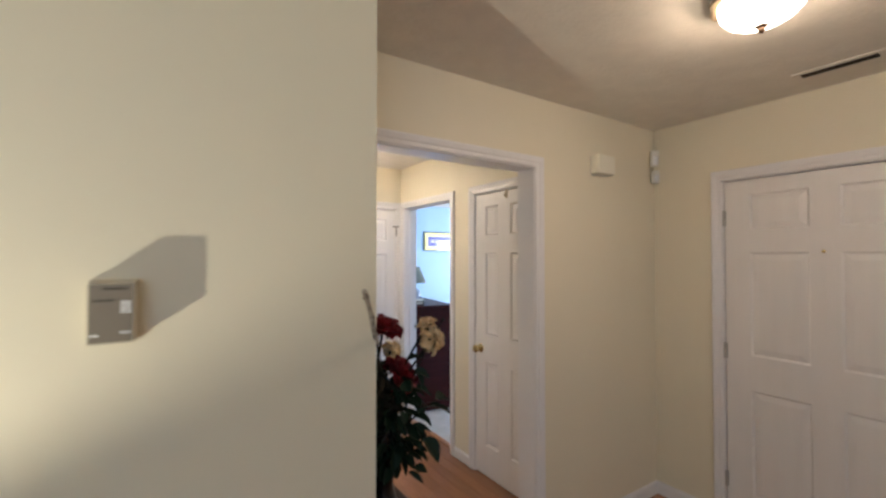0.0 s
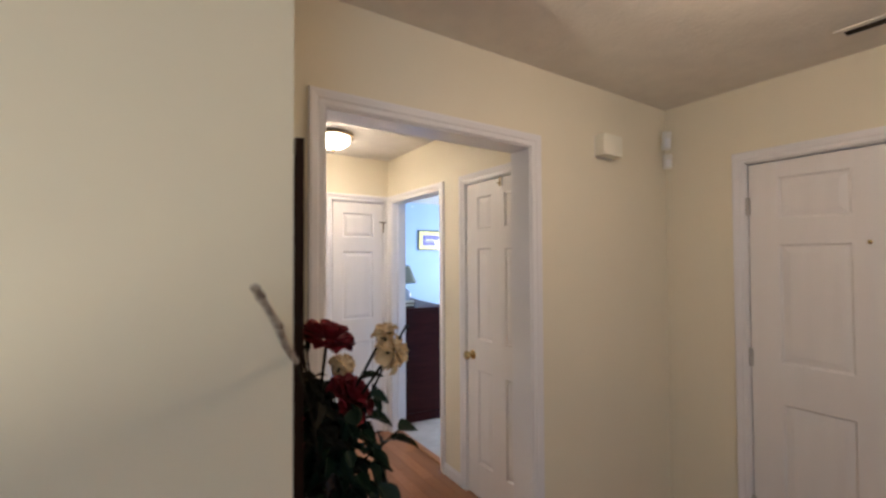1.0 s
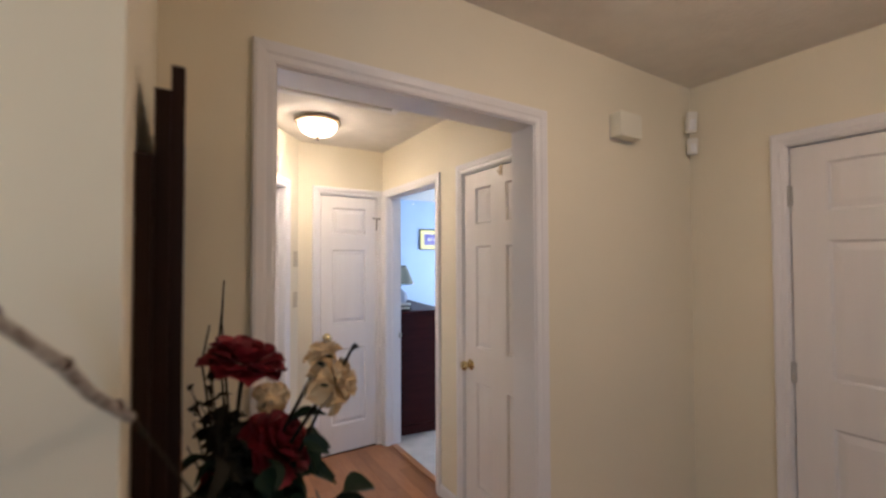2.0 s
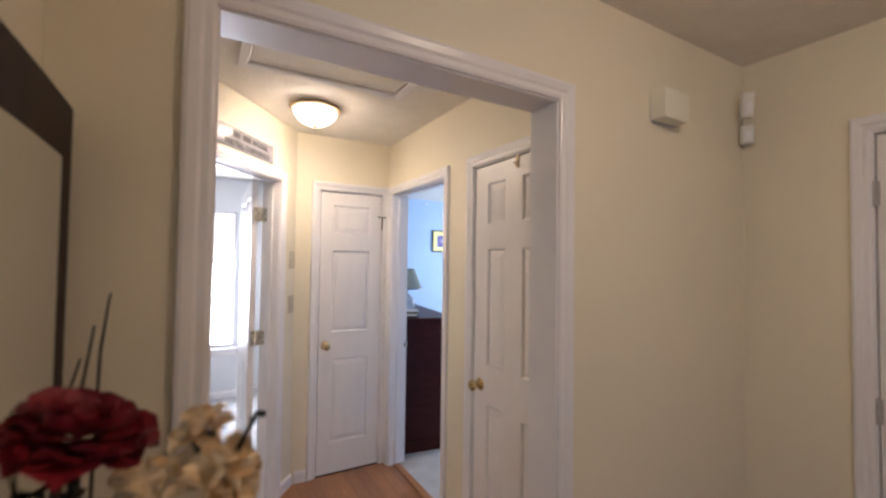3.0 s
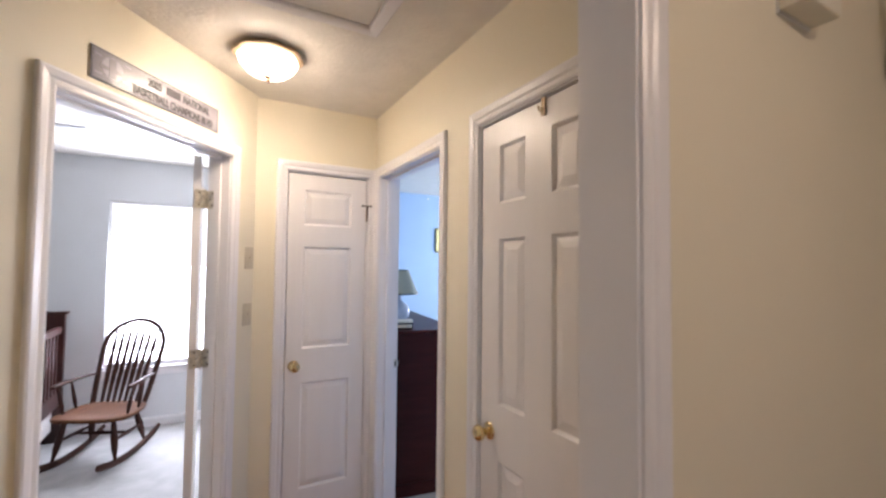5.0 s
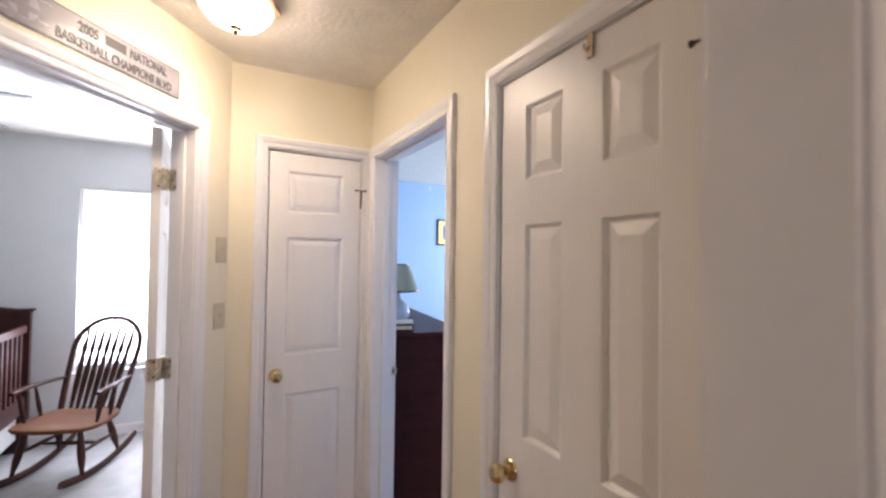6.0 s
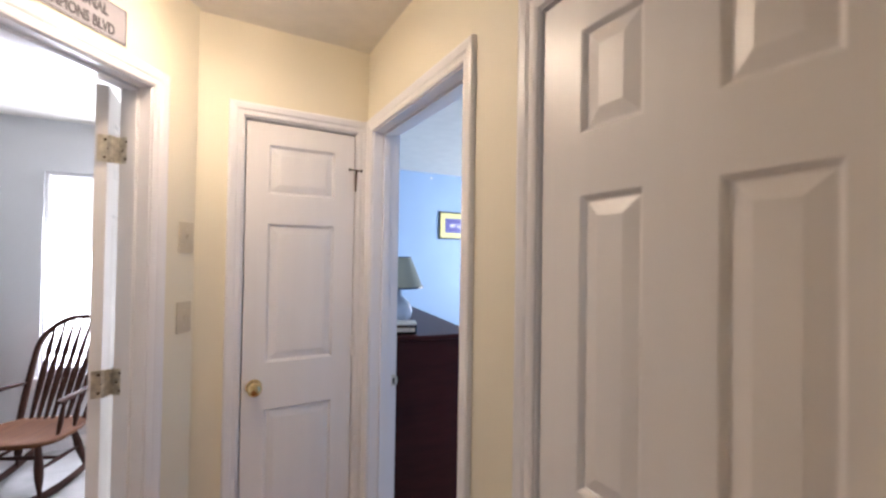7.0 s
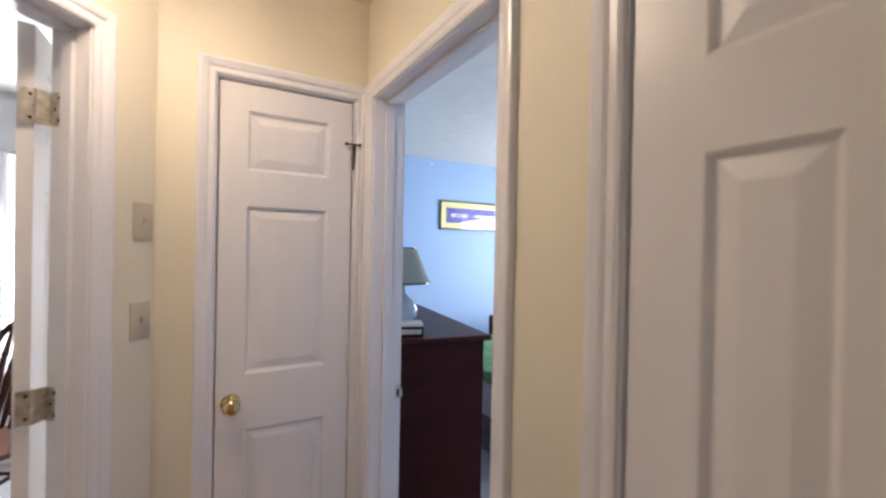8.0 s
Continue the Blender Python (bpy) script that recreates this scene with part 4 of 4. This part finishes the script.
def rocking_chair(m):
    """Arrow-back rocking chair; the sitter looks along local y."""
    t = thing("rocking_chair", m, "dark mahogany arrow-back rocking chair by the window", "rocking chair")
    for sx in (-1, 1):
        pts = []
        R = 1.05
        for i in range(17):
            a = -0.30 + 0.70 * i / 16
            y = 0.06 - R * math.sin(a)
            z = R * (1 - math.cos(a)) + 0.026
            pts.append((sx * 0.21 + sx * 0.02 * a, y, z))
        part("rocker", rod(bmesh.new(), pts, [0.012] + [0.015] * 15 + [0.012], 8, 1.75), CHAIRW, t, smooth=60)
    leg = ((0, 0.010), (0.15, 0.012), (0.35, 0.021), (0.55, 0.023), (0.8, 0.018), (1, 0.014))
    FEET = ((-0.215, 0.20, 0.035), (0.215, 0.20, 0.035), (-0.205, -0.17, 0.050), (0.205, -0.17, 0.050))
    TOPS = ((-0.165, 0.155, 0.335), (0.165, 0.155, 0.335), (-0.155, -0.12, 0.325), (0.155, -0.12, 0.325))
    for a, b in zip(FEET, TOPS):
        part("leg", spindle(a, b, leg), CHAIRW, t, smooth=60)
    st = ((0, 0.008), (0.3, 0.012), (0.5, 0.014), (0.7, 0.012), (1, 0.008))
    part("stretcher", spindle((-0.192, 0.18, 0.19), (-0.183, -0.145, 0.19), st), CHAIRW, t, smooth=60)
    part("stretcher", spindle((0.192, 0.18, 0.19), (0.183, -0.145, 0.19), st), CHAIRW, t, smooth=60)
    part("stretcher", spindle((-0.187, 0.02, 0.19), (0.187, 0.02, 0.19), st), CHAIRW, t, smooth=60)
    # saddle seat, wider in front
    bm = bmesh.new()
    rings = []
    for s, z in ((0.86, 0.322), (0.97, 0.332), (1.0, 0.345), (0.985, 0.357), (0.93, 0.362), (0.6, 0.354), (0.25, 0.350)):
        row = []
        for i in range(40):
            a = 6.28318531 * i / 40
            c, d = math.cos(a), math.sin(a)
            x = math.copysign(abs(c) ** 0.62, c) * (0.268 + 0.022 * d)
            y = math.copysign(abs(d) ** 0.62, d) * 0.235
            row.append(bm.verts.new((x * s, y * s + 0.02, z + (0.010 * max(0, d) if s > 0.8 else 0) - 0.02 * (y * s))))
        rings.append(row)
    for a, b in zip(rings, rings[1:]):
        for i in range(40):
            j = (i + 1) % 40
            bm.faces.new((a[i], a[j], b[j], b[i]))
    bm.faces.new(rings[0][::-1])
    bm.faces.new(rings[-1])
    part("seat", bm, SEATW, t, "worn reddish saddle seat", smooth=50)

    def back(x, z):
        return (x, -0.165 - 0.40 * (z - 0.35), z)

    pts = []
    for i in range(33):
        a = math.pi * (i / 32)
        x = -0.235 * math.cos(a)
        z = 0.77 + 0.225 * math.sin(a) ** 0.9 if 0 < i < 32 else 0.77
        pts.append(back(x, z))
    low = [back(-0.195, 0.35), back(-0.212, 0.49), back(-0.226, 0.65)]
    pts = low + pts + [back(-q[0], q[2]) for q in low[::-1]]
    part("hoop", rod(bmesh.new(), pts, [0.019, 0.020, 0.019] + [0.0185] * 33 + [0.019, 0.020, 0.019], 10), CHAIRW, t, smooth=60)
    for i in range(7):
        u = (i - 3) / 3
        xa, xb = 0.130 * u, 0.168 * u
        top = 0.77 + 0.225 * math.sqrt(max(0, 1 - (xb / 0.235) ** 2)) ** 0.9
        zs = (0.35, 0.42, 0.52, 0.62, 0.70, 0.735, 0.76, 0.785, 0.83, 0.90, top)
        ws = (0.010, 0.013, 0.017, 0.020, 0.018, 0.013, 0.019, 0.017, 0.014, 0.009, 0.006)
        pts = [back(xa + (xb - xa) * (z - 0.35) / (top - 0.35), z) for z in zs]
        part("spindle", rod(bmesh.new(), pts, list(ws), 8), CHAIRW, t, smooth=60)
    for sx in (-1, 1):
        pts = [(sx * 0.222, -0.255, 0.575), (sx * 0.245, -0.12, 0.580), (sx * 0.266, 0.02, 0.578), (sx * 0.270, 0.12, 0.572), (sx * 0.266, 0.155, 0.566)]
        part("armrest", rod(bmesh.new(), pts, [0.014, 0.018, 0.024, 0.026, 0.018], 10, 0.68), CHAIRW, t, smooth=60)
        for y, zz in ((0.10, 0.572), (-0.03, 0.577)):
            part("arm_post", spindle((sx * 0.225, y - 0.005, 0.35), (sx * 0.266, y, zz), ((0, 0.008), (0.3, 0.014), (0.6, 0.012), (1, 0.007))), CHAIRW, t, smooth=60)
    return t


rocking_chair(pose(0.205, 5.13, 0.012, 0, 0, 157))


def crib(m):
    """Slatted crib; its long side faces local x, the tall end stands at y = 0, the rest runs to -y."""
    t = thing("crib", m, "dark cherry slatted crib with white and coloured bedding", "crib")
    outline = [(-0.72, 0.0), (0.0, 0.0)] + [(0.0 - 0.72 * i / 12, 1.06 + 0.05 * math.sin(math.pi * i / 12)) for i in range(13)]
    bm = bmesh.new()
    a = [bm.verts.new((x, 0.0, z)) for x, z in outline]
    b = [bm.verts.new((x, -0.05, z)) for x, z in outline]
    bm.faces.new(a)
    bm.faces.new(b[::-1])
    for i in range(len(a)):
        j = (i + 1) % len(a)
        bm.faces.new((a[i], b[i], b[j], a[j]))
    part("headboard", bm, CRIBW, t)
    part("cap", boxes((-0.74, 0.02, -0.06, 0.01, 1.055, 1.078), bevel=0.006), CRIBW, t)
    for x in (-0.03, -0.70):
        part("top_rail", boxes((x - 0.018, x + 0.018, -1.32, -0.05, 0.90, 0.955), bevel=0.006), CRIBW, t)
        part("bottom_rail", boxes((x - 0.018, x + 0.018, -1.32, -0.05, 0.30, 0.42), bevel=0.006), CRIBW, t)
        for k in range(15):
            y = -0.12 - 0.08 * k
            part("slat", boxes((x - 0.008, x + 0.008, y - 0.017, y + 0.017, 0.42, 0.90), bevel=0.003), CRIBW, t)
    part("footboard", boxes((-0.72, 0.0, -1.37, -1.32, 0.0, 0.96), bevel=0.008), CRIBW, t)
    part("mattress", boxes((-0.68, -0.055, -1.31, -0.06, 0.42, 0.54), bevel=0.02), QUILT, t)
    for k, mat in enumerate((QUILT, REDC, QUILT, GREENC, QUILT)):
        part("bumper_pad", boxes((-0.075, -0.052, -0.30 - 0.24 * k, -0.07 - 0.24 * k, 0.50, 0.80), bevel=0.01), mat, t, "padded crib bumper")
    part("skirt", boxes((-0.70, -0.052, -1.31, -0.06, 0.10, 0.30), bevel=0.01), QUILT, t, "white gathered crib skirt")
    return t


crib(pose(-0.165, 5.66, 0.012))
t = thing("ceiling_fan", pose(-0.43, 4.18, H), "ceiling fan with grey blades in the bright room", "ceiling fan")
part("downrod", rod(bmesh.new(), [(0, 0, 0), (0, 0, -0.10)], 0.016, 12), WHITEINK, t)
part("motor", lathe(((0, -0.08), (0.07, -0.085), (0.10, -0.11), (0.105, -0.16), (0.08, -0.19), (0, -0.195)), 28), WHITEINK, t, smooth=40)
for k in range(5):
    bm = boxes((0.10, 0.70, -0.068, 0.062, -0.004, 0.004), bevel=0.0)
    for v in bm.verts:
        if v.co.x < 0.2:
            v.co.y *= 0.75
    bmesh.ops.bevel(bm, geom=[e for e in bm.edges if abs(e.verts[0].co.z - e.verts[1].co.z) > 0.005 and e.verts[0].co.x > 0.5], offset=0.05, segments=4, affect="EDGES")
    p = part("blade", bm, FANW, t)
    p.matrix_basis = pose(0, 0, -0.17, 0, 0, 72 * k - 13) @ pose(0, 0, 0, 10)

# ---- oak strips, laid along the hall ----
bm = boxes((0.001, 0.999, 0.0006, 0.0824, -0.004, 0.0), bevel=0.0)
bmesh.ops.bevel(bm, geom=[e for e in bm.edges if e.verts[0].co.z > -0.001 and e.verts[1].co.z > -0.001], offset=0.0005, segments=1, affect="EDGES")
STRIP = mesh_of("strip", bm, OAK)
floor = bpy.data.objects["floor"]
rnd = random.Random(3)
for i in range(19):
    x = 0.30 + 0.083 * i
    y = 1.0 + rnd.uniform(-0.9, 0)
    while y < END_Y:
        l = min(rnd.uniform(0.5, 1.2), END_Y - y)
        if l > 0.05:
            ob = new("plank", STRIP)
            ob.parent = floor
            ob.matrix_basis = Matrix.Translation((x + 0.083, y, 0.0042)) @ pose(0, 0, 0, 0, 0, 90) @ Matrix.Diagonal((l, 1, 1, 1))
        y += l
